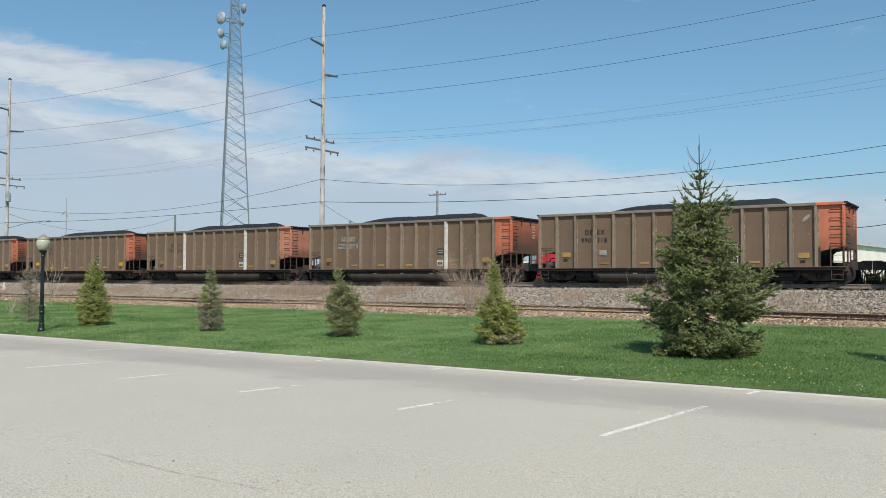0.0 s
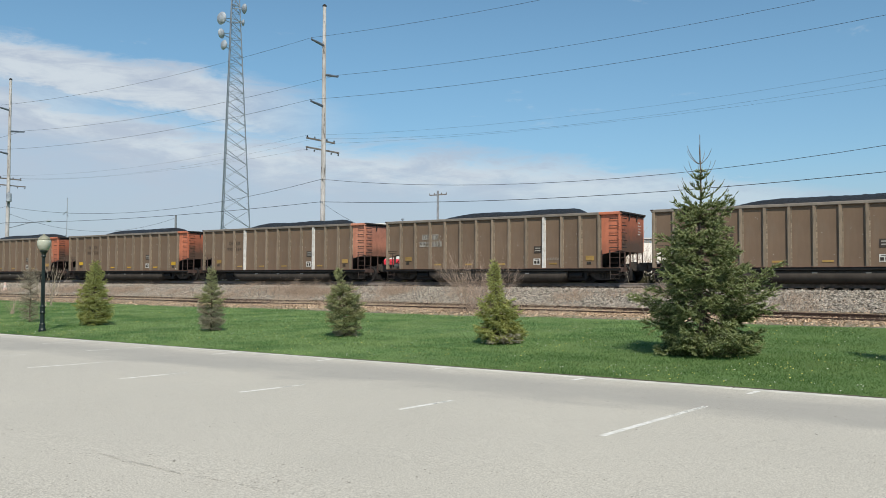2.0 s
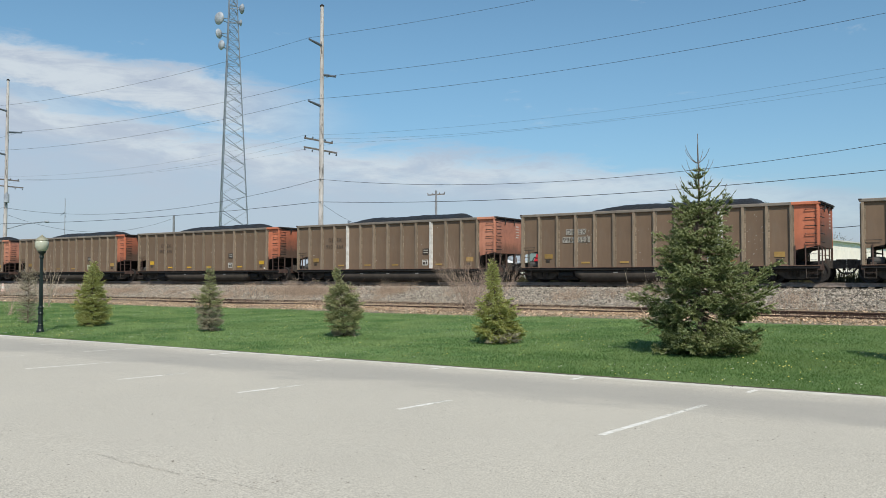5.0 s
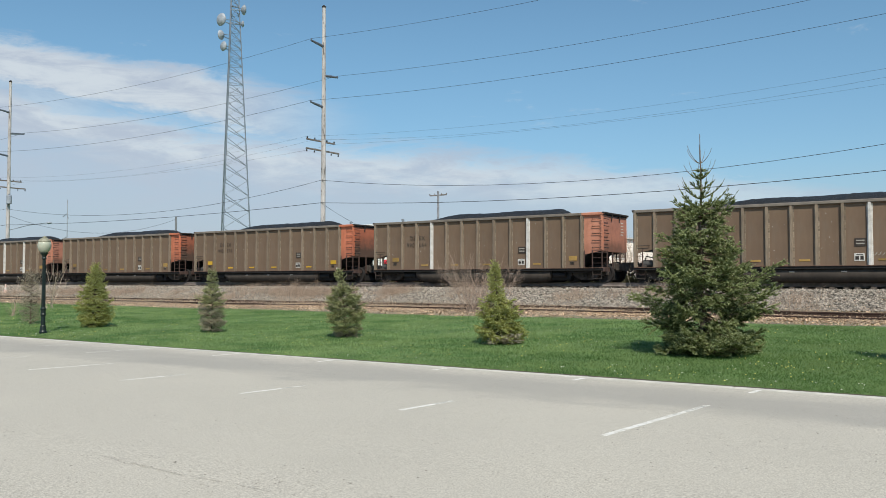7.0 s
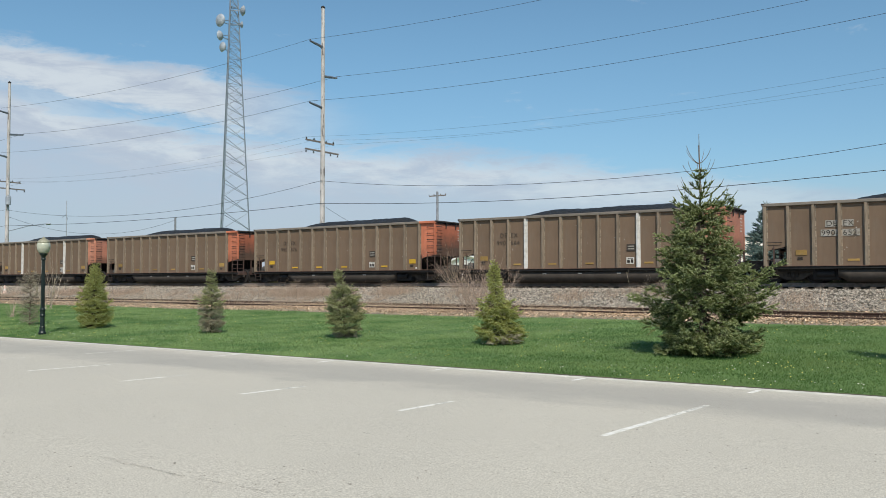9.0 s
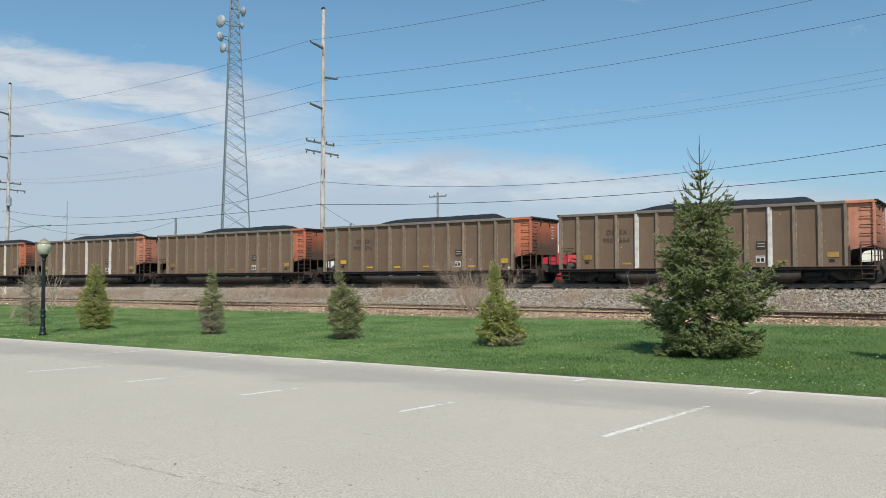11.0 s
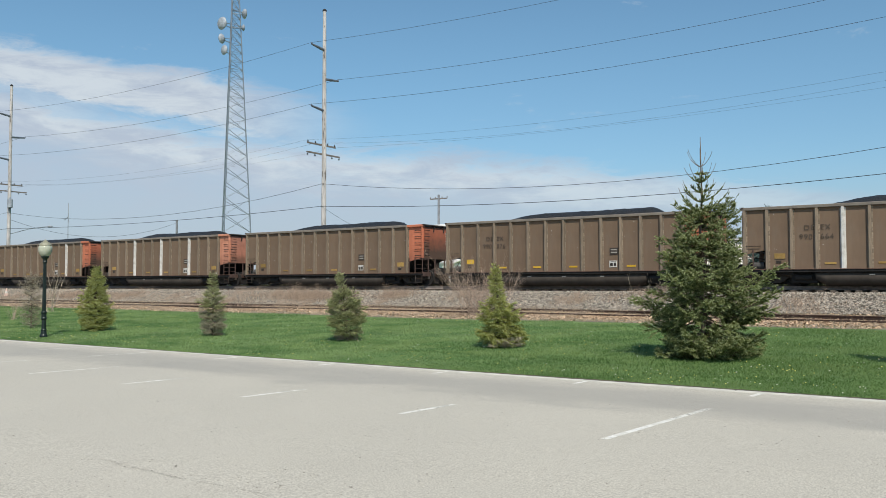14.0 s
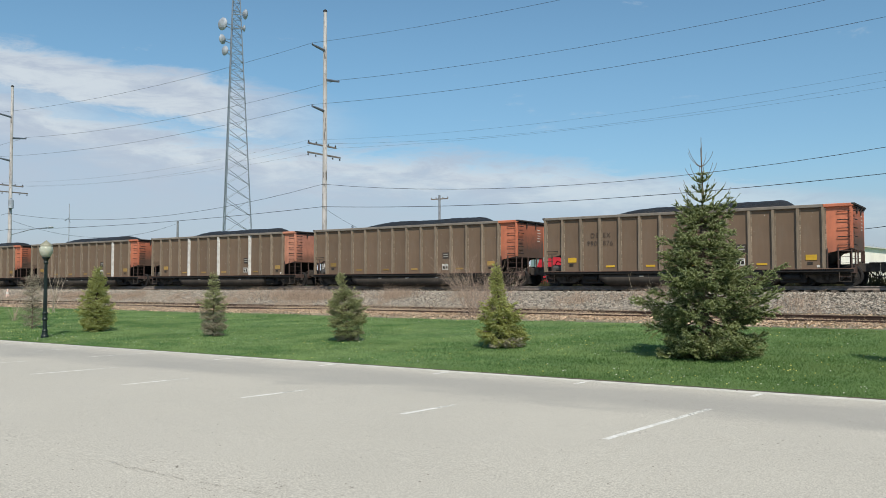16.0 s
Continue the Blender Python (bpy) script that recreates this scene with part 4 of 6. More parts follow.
    if n == 1:
        for k in range(5):
            stroke = Build().prism([(-0.075, -0.07), (-0.055, -0.075), (0.03 * (k % 2), -0.06), (0.07, 0.06), (0.05, 0.075), (0.02 * (k % 2) - 0.03, -0.035)], -0.003, 0.003, "y")
            part("scrawl_stroke", stroke, STENCIL_GROUND, car, "pale chalk scrawl", at=(10 * BAY + 0.20 + k * 0.15, y + 0.004, 1.22 + 0.02 * (k % 2)))
    if n in (3, 5, 7, -1):
        part("paint_patch", Build().soft_box(-0.06, 0.06, -0.004, 0.004, -0.05, 0.05, 0.002), WHITE, car, at=(12 * BAY + 0.8, y, 0.86))
    chips, r = Build(), random.Random(n + 60)
    for _ in range(46 if n == 1 else 22):
        bay = r.choice((11, 11, 3, 6, 8) if n == 1 else range(1, 13))
        x, z, w = bay * BAY + r.uniform(0.15, 0.9), r.uniform(0.95, 3.2), r.uniform(0.008, 0.022)
        chips.add([(x - w, y + 0.006, z - w), (x + w * r.uniform(0.5, 1.5), y + 0.006, z - w * 0.6), (x + w * 0.5, y + 0.006, z + w * r.uniform(0.8, 2.0))], [(0, 1, 2)])
    part("paint_chips", chips, WHITE, car, "small pale chips in the paint", kind="stuff")
    coal = part("coal_load", shared(f"coal{n % 3}", COAL, coal_shape(n % 3)), None)
    tagged(coal, "heaped black coal filling a gondola above its rim", "coal", "coal loads")
    return car, wheels, coal


PLAIN = "dusty brown coal gondola with one orange end"
CARS = ((-1, "", "faded", (), False, PLAIN),
        (0, "990318", "black", (), False, PLAIN + " and black numbers"),
        (1, "990652", "boxed", (10,), False, PLAIN + ", white-backed numbers"),
        (2, "990664", "faded", (4, 10), False, PLAIN + " and two white ribs"),
        (3, "990876", "bold", (), True, PLAIN + " and yellow placards"),
        (4, "", "faded", (), False, PLAIN),
        (5, "", "faded", (4, 7, 10), False, PLAIN + " and three white ribs"),
        (6, "", "faded", (11,), False, PLAIN + " and one white rib"),
        (7, "", "faded", (), False, PLAIN),
        (8, "", "faded", (10,), False, PLAIN + " and one white rib"))
TRAIN = [(row[0], *coal_car(*row)) for row in CARS]


def motions():
    """The train rolls to the right at an even pace; its wheels turn with it. A fly crosses once."""
    rows = ((0.0, 5.0, -0.1), (2.6, 3.2, 0.0), (3.2, 1.031, 0.062), (3.3, 0.795, 0.1135), (3.4, 0.559, 0.165), (3.5, 0.3227, 0.216), (3.6, 0.086, 0.2673),
            (3.7, -0.150, 0.319), (3.8, -0.386, 0.370), (4.6, -2.2, 0.76), (16.0, -6.0, 2.4))
    walk(FLY, [(t, Matrix.Translation(air(a, b, 1.6)) @ pose(0, 0, 0, 0, 12, 34)) for t, a, b in rows])
    for n, car, wheels, coal in TRAIN:
        at = lambda t: pose(START_X - n * CAR_PITCH + SPEED * t, TRACK_Y, RAIL_Z)
        rows = [(t, at(t)) for t in (0.0, 4.0, 8.0, 12.0, 16.0)]
        walk(car, rows)
        walk(coal, rows)
        for wheel, x in wheels:
            walk(wheel, [(k / 5, pose(x, 0, 0.457, 0, math.degrees(SPEED * k / 5 / 0.457) % 360, 0)) for k in range(81)])


# ---- poles, wires, tower ----
POLE_Y, POLE_X, POLE_STEP = 48.0, -44.1, 45.1
ARMS = ((46.6, 18.2), (49.6, 15.95), (46.6, 13.5))
CROSS = ((46.35, 49.5, 10.7), (46.3, 50.0, 10.0))
GROUND_BACK = 0.9


def insulator(b, x, y, z):
    b.lathe([(0.02, 0), (0.06, 0.02), (0.06, 0.06), (0.035, 0.08), (0.055, 0.11), (0.02, 0.15)], 8, (x, y, z))


def utility_pole(x, top, label):
    pole = thing("utility_pole", label, "utility pole", (x, POLE_Y, GROUND_BACK), "tall transmission poles")
    h = top - GROUND_BACK
    part("shaft", Build().tube([(0, 0, 0), (0.03, 0, h * 0.5), (0, 0, h)], [0.21, 0.175, 0.13], 12), POLE_WOOD, pole)
    part("cap", Build().lathe([(0.16, 0), (0.16, 0.1), (0.04, 0.2)], 10, (0, 0, h - 0.03)), IRON, pole)
    for y, z in ARMS:
        dy, z = y - POLE_Y, z + EYE[2] - GROUND_BACK
        b = Build().tube([(0, 0.1 * (1 if dy > 0 else -1), z - 0.16), (0, dy * 0.5, z - 0.08), (0, dy, z)], [0.11, 0.10, 0.075], 8)
        insulator(b, 0, dy, z)
        part("insulator_arm", b, ARM_GREY, pole, "grey post insulator arm")
    for y0, y1, z in CROSS:
        z += EYE[2] - GROUND_BACK
        part("cross_arm", Build().soft_box(-0.05 - 0.17, 0.05 - 0.17, y0 - POLE_Y, y1 - POLE_Y, z - 0.06, z + 0.06, 0.01), ARM_WOOD, pole)
        for k in range(4):
            b = Build()
            y = y0 - POLE_Y + (0.08, 0.9, y1 - y0 - 0.9, y1 - y0 - 0.08)[k]
            if z < 11:
                insulator(b, -0.17, y, z - 0.24)
            else:
                insulator(b, -0.17, y, z + 0.06)
            part("insulator", b, IRON, pole)
    return pole


def wire(points, r, label="thin dark overhead wire", sag=None):
    """Wires hang from point to point with a sag."""
    b, line = Build(), []
    for i, (p, q) in enumerate(zip(points, points[1:])):
        for k in range(15 if i + 2 < len(points) else 16):
            u = k / 15
            s = sag if not isinstance(sag, tuple) else sag[i]
            line.append(Vector(p).lerp(Vector(q), u) - Vector((0, 0, 4 * s * u * (1 - u))))
    b.tube(line, r, 4)
    return tagged(part("overhead_wire", b, WIRE), label, "wire", "overhead wires")


def make_poles():
    xs = [POLE_X + POLE_STEP * k for k in (-2, -1, 0, 1)]
    for k, x in enumerate(xs):
        utility_pole(x, 22.85 if k != 1 else 23.1, "tall weathered wooden transmission pole with side arms" if k != 1 else "tall weathered wooden pole with transformer and street light arm")
    e = EYE[2]
    for y, z in ARMS:
        wire([(x, y, z + e + 0.12) for x in xs], 0.011, sag=0.75)
    for y, z, s in ((46.4, 10.9, 0.9), (47.2, 10.75, 1.12), (49.8, 10.75, 0.68)):
        wire([(x - 0.17, y, z + e) for x in xs], 0.0045, sag=s)
    wire([(x, POLE_Y - 0.2, 7.7 + e) for x in xs], 0.014, "black overhead telephone cable between poles", sag=(1.0, 1.55, 1.5, 0.8))
    wire([(x, POLE_Y - 0.2, 5.98 + e) for x in xs], 0.018, "thick black telephone cable between poles", sag=(0.6, 0.35, 0.75, 0.5))
    wire([(POLE_X, POLE_Y, 5.9 + e), (-46.0, 60.0, 4.0 + e)], 0.012, "thin black service drop wire from pole", sag=0.5)
    # street light and transformer on the second pole
    lx = xs[1]
    arm = thing("street_light", "grey street light on a long arm from a wooden pole", "street light", (lx, POLE_Y + 0.2, 5.45 + e))
    part("arm", Build().tube([(0, 0, 0), (0.3, 1.9, 0.62), (0.6, 3.7, 0.95)], 0.05, 6), GALV, arm)
    part("luminaire", Build().lathe([(0.02, -0.06), (0.2, -0.08), (0.3, 0.0), (0.22, 0.1), (0.02, 0.14)], 12, (0.65, 4.05, 0.97)), DISH, arm)
    drum = thing("transformer", "pale grey pole transformer drum with bushings", "transformer", (lx + 0.45, POLE_Y - 0.15, 8.2 + e))
    part("tank", Build().lathe([(0.24, 0), (0.27, 0.03), (0.27, 0.85), (0.2, 0.95), (0.03, 0.97)], 14), DISH, drum)
    for dx in (-0.1, 0.1):
        b = Build()
        insulator(b, dx, 0, 0.94)
        part("bushing", b, GALV, drum)
    wire([(lx + 0.45, POLE_Y, 6.9 + e), (-1.2801 * 66, 66.0, 0.1135 * 66 + e)], 0.014, "thin black drooping service wire", sag=1.75)
    # smaller poles further off
    def small_pole(x, y, top, arm=1.2, label="distant wooden utility pole with a cross arm"):
        p = thing("small_pole", label, "utility pole", (x, y, GROUND_BACK), "distant poles")
        part("shaft", Build().tube([(0, 0, 0), (0, 0, top - GROUND_BACK)], [0.17, 0.12], 8), FAR_POLE, p)
        if arm:
            b = Build().soft_box(-arm, arm, -0.06, 0.06, top - GROUND_BACK - 0.5, top - GROUND_BACK - 0.38, 0.01)
            for k in (-arm, -arm * 0.4, arm * 0.4, arm):
                insulator(b, k, 0, top - GROUND_BACK - 0.38)
            part("cross_arm", b, ARM_WOOD, p)
    small_pole(-0.6955 * 75, 75, 0.1298 * 75 + e, 1.1)
    small_pole(-1.2801 * 66, 66, 0.1181 * 66 + e, 0.0, "distant bare wooden utility pole")
    small_pole(-1.76 * 110, 110, 0.085 * 110 + e, 1.3)
    wire([(xs[3], POLE_Y, 6.2), (-15.28, 69.25, 5.89)], 0.022, "dark service cable from pole to warehouse", sag=0.7)
    mast = thing("thin_mast", "slim pale mast with small side brackets", "mast", (-1.6279 * 60, 60, GROUND_BACK))
    h = 0.1684 * 60 + e - GROUND_BACK
    part("shaft", Build().tube([(0, 0, 0), (0, 0, h)], [0.06, 0.045], 8), DISH, mast)
    for z, d in ((h - 1.7, -0.9), (h - 2.0, 0.25), (h - 4.6, -1.0)):
        part("bracket", Build().tube([(0, 0, z), (d, 0, z - 0.35)], 0.04, 6), GALV, mast)


make_poles()


def make_tower():
    """A three-legged lattice mast with single diagonals and round microwave dishes."""
    base_z, high = GROUND_BACK, 58.0
    tower = thing("radio_tower", "tall galvanised steel lattice tower with microwave dishes", "radio tower", (-113.1, 100.0, base_z))
    half = lambda z: max(0.4, (66.6 - z - base_z) * 0.084 / 1.5)
    angles = [radians(a) for a in (52, 172, 292)]
    corner = lambda k, z: Vector((half(z) * math.cos(angles[k % 3]), half(z) * math.sin(angles[k % 3]), z))
    levels, z = [0.0], 0.0
    while z < high:
        z += max(1.5, half(z) * 0.95)
        levels.append(min(z, high))
    for k in range(3):
        part("leg", Build().tube([corner(k, z) for z in (0, high)], [0.12, 0.085], 8), GALV, tower)
        b = Build()
        for i, (z0, z1) in enumerate(zip(levels, levels[1:])):
            if k == 0:
                b.tube([corner(0, z0), corner(1, z1)], 0.055, 5)
            elif k == 2:
                b.tube([corner(2, z1), corner(3, z0)], 0.055, 5)
            else:
                b.tube([corner(1, z0), corner(2, z1)], 0.04, 4)
            # light counter-braces and horizontals in the slender upper part
            if z0 <= 30:
                b.tube([corner(k, z1), corner(k + 1, z0)] if k == 0 else [corner(k, z0), corner(k + 1, z1)], 0.02, 4)
            else:
                b.tube([corner(k, z1), corner(k + 1, z0)], 0.028, 4)
                b.tube([corner(k, z1), corner(k + 1, z1)], 0.035, 4)
        part("face_bracing", b, GALV, tower)
    b = Build()
    for z in np.arange(1, high, 0.6):
        b.tube([corner(0, z) - Vector((0.3, 0.15, 0)), corner(0, z) + Vector((0.08, 0.04, 0))], 0.022, 4)
    part("climbing_rungs", b, GALV, tower, kind="stuff")

    part("cable_run", Build().tube([corner(2, z) * 0.97 for z in (0, high)], 0.09, 5), IRON, tower, "dark cable bundle along one leg")

    def dish(out, z, r, turn):
        """A dish beside the mast: a bowl behind, a domed cover in front."""
        b = Build().lathe([(r * 0.12, -r * 0.42), (r * 0.45, -r * 0.34), (r * 0.80, -r * 0.12), (r, r * 0.10), (r * 1.02, r * 0.14), (r, r * 0.18),
                           (r * 0.86, r * 0.34), (r * 0.55, r * 0.48), (0.02, r * 0.55)], 24)
        at = Vector((0.663 * out + 0.2, 0.749 * out - 0.2, z - base_z))
        part("dish", b, DISH, tower, "round grey-white microwave dish", at=Matrix.Translation(at) @ pose(0, 0, 0, 0, 90, turn), smooth=True)
        leg = corner(1 if out < 0 else 2, at.z)
        mount = Build().tube([leg - Vector((0, 0, 0.3)), at - Vector((0, 0, 0.1))], 0.07, 6).tube([leg + Vector((0, 0, 0.4)), at + Vector((0, 0, 0.1))], 0.06, 6)
        part("dish_mount", mount, GALV, tower)
    e = EYE[2]
    dish(-1.95, 0.4545 * 100 + e, 1.12, 270)
    dish(-2.0, 0.428 * 100 + e, 0.86, 195)
    dish(-1.55, 0.408 * 100 + e, 0.86, 262)
    dish(1.65, 0.4745 * 100 + e, 0.90, 62)
    dish(1.5, 0.4495 * 100 + e, 0.58, 55)


make_tower()


# ---- lamp post on the lawn ----
def make_lamp():
    x, y = -26.93, 15.74
    lamp = thing("street_lamp", "dark green fluted lamp post with a frosted acorn globe", "lamp post", (x, y, -0.07))
    part("base", Build().lathe([(0.145, 0), (0.145, 0.05), (0.125, 0.09), (0.125, 0.15), (0.10, 0.20), (0.085, 0.30), (0.095, 0.33), (0.075, 0.37)], 16), GREEN_POST, lamp)
    part("pedestal", Build().lathe([(0.072, 0.37), (0.068, 0.66), (0.092, 0.69), (0.092, 0.73), (0.075, 0.76), (0.078, 0.86), (0.095, 0.89), (0.095, 0.92), (0.065, 0.96)], 16), GREEN_POST, lamp)
    b = Build()
    ring = [(0.066 if k % 2 else 0.056) for k in range(24)]
    for z, s in ((0.95, 1.0), (1.4, 0.95), (2.56, 0.78)):
        b.v += [(s * r * math.cos(2 * math.pi * k / 24), s * r * math.sin(2 * math.pi * k / 24), z) for k, r in enumerate(ring)]
    b.f += [(j * 24 + k, j * 24 + (k + 1) % 24, (j + 1) * 24 + (k + 1) % 24, (j + 1) * 24 + k) for j in range(2) for k in range(24)]
    part("shaft", b, GREEN_POST, lamp)
    part("neck", Build().lathe([(0.05, 2.54), (0.075, 2.57), (0.075, 2.60), (0.06, 2.63), (0.085, 2.70), (0.125, 2.74), (0.13, 2.77), (0.10, 2.79)], 16), GREEN_POST, lamp)
    part("globe", Build().lathe([(0.115, 2.78), (0.165, 2.84), (0.205, 2.93), (0.218, 3.02), (0.205, 3.10), (0.185, 3.13)], 20), OPAL, lamp, "frosted acorn glass globe", smooth=True)
    part("globe_top", Build().lathe([(0.19, 3.13), (0.195, 3.15), (0.165, 3.21), (0.10, 3.26), (0.06, 3.28)], 20), OPAL_TOP, lamp, "duller ribbed top of the globe")
    part("finial", Build().lathe([(0.065, 3.275), (0.07, 3.29), (0.03, 3.31), (0.012, 3.34)], 12), OPAL_TOP, lamp)


make_lamp()


# ---- plants ----
def joined(name, verts, faces, surface, label, category):
    me = bpy.data.meshes.new(name)
    me.from_pydata(verts, [], faces)
    me.materials.append(surface)
    return tagged(new(name, me), label, category, kind="stuff")


def make_grass():
    rng = np.random.default_rng(3)
    n = 420000
    y = 14.45 + 15.6 * rng.random(n) ** 1.15
    x = -y * (0.05 + 1.95 * rng.random(n) ** 1.1)
    ragged = np.array([noise.noise((a * 0.5, 0, 5)) + 0.5 * noise.noise((a * 2.1, 0, 9)) for a in np.linspace(-62, 0, 400)])
    limit = 29.3 - 0.4 * np.clip((x + 34) / 12, 0, 1) - 0.4 * np.clip((x + 17) / 10, 0, 1) + 0.8 * np.interp(x, np.linspace(-62, 0, 400), ragged)
    keep = y < limit - rng.random(n) ** 3 * 1.0
    x, y = x[keep], y[keep]
    n = len(x)
    z = np.array([ground_z(a, b) for a, b in zip(x, y)])
    turn, tall = rng.random(n) * 2 * np.pi, 0.020 + 0.032 * rng.random(n) ** 2
    tuft = np.array([noise.noise((a * 0.35, b * 0.35, 2)) for a, b in zip(x[:], y[:])])
    tall *= 1 + 0.5 * tuft
    wide = 0.007 + 0.005 * rng.random(n)
    lean = (rng.random((n, 2)) - 0.5) * 0.11
    dx, dy = np.cos(turn) * wide, np.sin(turn) * wide
    v = np.stack([np.stack([x - dx, y - dy, z - 0.01], 1), np.stack([x + dx, y + dy, z - 0.01], 1), np.stack([x + lean[:, 0], y + lean[:, 1], z + tall], 1)], 1)
    joined("lawn_grass", v.reshape(-1, 3).tolist(), np.arange(3 * n).reshape(-1, 3).tolist(), BLADE, "short green mown grass blades of the lawn", "grass")


def make_dandelions():
    rng = random.Random(5)
    for surface, count, label in ((PETAL, 620, "yellow dandelion flowers dotted over the lawn"), (PUFF, 520, "white dandelion seed heads dotted over the lawn")):
        b = Build()
        while count:
            y = 14.7 + 13 * rng.random() ** 1.4
            x = -y * (0.05 + 1.9 * rng.random())
            if noise.noise((x * 0.3, y * 0.5, 11)) < -0.12 + 0.3 * rng.random() - 0.15:
                continue
            r, z = rng.uniform(0.008, 0.019), ground_z(x, y) + rng.uniform(0.05, 0.10)
            b.add([(x + r * math.cos(k * 1.257), y + r * math.sin(k * 1.257), z) for k in range(5)] + [(x, y, z + r * 0.7), (x, y, z - r * 0.6)],
                  [(k, (k + 1) % 5, 5) for k in range(5)] + [((k + 1) % 5, k, 6) for k in range(5)])
            count -= 1
        joined("dandelions", b.v, b.f, surface, label, "dandelion")


def conifer(name, label, x, y, base, height, profile, surface, seed, whorl=0.13, arms=7, needle=0.020, thick=0.009, droop=0.25, hang=0.0,
            dense=5, dry_to=0.0, foot_surface=None, young=None, lean=(0.0, 0.0), gaps=1.0, finger=0.13, core=0.009, limbs_at=(), whorls_at=(),
            top=0.97, shift=(0.0, 0.0), rugged=0.3, inner=0.3):
    """A trunk, whorls of limbs as long as the profile of (share of height, radius) allows, and short finger-like shoots set with needles.
    limbs_at: single limbs (z, degrees, length, rise); whorls_at: upswept shoots of the leader (z, count, out, up, bare share)."""
    r = random.Random(seed)
    tree = thing(name, label, "conifer", (x, y, base))
    axis = lambda z: Vector((lean[0] * (z / height) ** 2, lean[1] * (z / height) ** 2, z))
    line = [axis(height * k / 7) + Vector((r.uniform(-1, 1), r.uniform(-1, 1), 0)) * 0.006 * height * (0 < k < 7) for k in range(8)]
    line[0].z = -0.05
    part("trunk", Build().tube(line, [height * 0.012 * (1 - k / 7) + 0.006 for k in range(8)], 8), BARK, tree)
    limbs, green, dry, lit_tips = Build(), Build(), Build(), Build()
    up = Vector((0, 0, 1))
    step = needle * 1.05
    us, rs = [p[0] for p in profile], [p[1] for p in profile]

    def shoot(into, p, way, long, n):
        """One finger: a thin green core with needles round it."""
        if p.z + way.z * long < 0.03:
            way = Vector((way.x, way.y, max(way.z, 0.05))).normalized()
        side = way.cross(up)
        side = side.normalized() if side.length > 0.05 else Vector((1, 0, 0))
        over = side.cross(way)
        if core:
            into.tube([p, p + way * long * 0.6, p + way * long], [core * 0.7, core, core * 0.4], 3, False)
        last = int(long / step) + 1
        for k in range(last):
            # the outer half of a finger takes the paler, sunlit tip colour
            target = lit_tips if young and into is green and k >= last * 0.45 else into
            v, f = target.v, target.f
            q = p + way * (k * step)
            for _ in range(n):
                a = r.random() * 6.2832
                c, s = math.cos(a), math.sin(a)
                size = needle * r.uniform(0.75, 1.2)
                w = r.uniform(0.45, 1.1)
                o, t = side * c + over * s, (over * c - side * s) * thick * 0.5
                b = q + way * (r.random() * step)
                i = len(v)
                v.append((b.x - t.x, b.y - t.y, b.z - t.z))
                v.append((b.x + t.x, b.y + t.y, b.z + t.z))
                v.append((b.x + (o.x + way.x * w) * size, b.y + (o.y + way.y * w) * size, b.z + (o.z + way.z * w) * size))
                f.append((i, i + 1, i + 2))

    def spray(into, p, way, long, n, low):
        """A side twig with fingers to both hands."""
        limbs.tube([p, p + way * long], [0.004, 0.002], 3, False)
        shoot(into, p + way * long * 0.3, way, long * 0.75, n)
        k = 0.05
        while k < long * 0.9:
            for hand in (-1, 1):
                if r.random() < 0.85:
                    w = (way * r.uniform(0.5, 1.0) + way.cross(up) * hand * r.uniform(0.3, 1.0) + up * (r.uniform(-0.6, 0.75) - low)).normalized()
                    shoot(into, p + way * k, w, finger * r.uniform(0.45, 1.0) * (1.1 - 0.5 * k / long), n)
            k += r.uniform(0.05, 0.085) * gaps

    def limb(z, a, long, rise, curl, sag):
        u = z / height
        low = hang * min(1.0, u / 0.3)
        flat, root = Vector((math.cos(a), math.sin(a), 0)), axis(z)
        if u < 0.45:
            root = root + Vector((shift[0], shift[1], 0)) * (0.5 - u)
        pts = []
        for i in range(6):
            s = i / 5
            q = root + flat * long * s + up * long * (rise * s + curl * s * s - sag * math.sin(s * math.pi))
            q.z = max(q.z, 0.05 + 0.02 * s)
            pts.append(q)
        limbs.tube(pts, [max(0.003, 0.011 * (1 - i / 5.6) * (0.5 + long)) for i in range(6)], 4, False)
        into = dry if foot_surface and u < dry_to * r.uniform(0.75, 1.25) else green
        s = inner if long > 0.45 else 0.12
        while s < 0.97:
            j = min(4, int(s * 5))
            p, way = pts[j].lerp(pts[j + 1], s * 5 - j), (pts[j + 1] - pts[j]).normalized()
            for hand in (-1, 1):
                if r.random() < 0.12:
                    continue
                w = (way * r.uniform(0.6, 1.0) + way.cross(up) * hand * r.uniform(0.5, 1.0) + up * (r.uniform(-0.5, 0.65) - low)).normalized()
                spread_here = min(finger * 2.4, (1.12 - s) * long * r.uniform(0.5, 0.9)) + 0.03
                if spread_here > finger:
                    spray(into, p, w, spread_here, dense, low)
                else:
                    shoot(into, p, w, spread_here, dense)
            s += r.uniform(0.06, 0.10) * gaps / long
        shoot(into, pts[4], (pts[5] - pts[4]).normalized(), (pts[5] - pts[4]).length + 0.04, dense)

    z = height * 0.03
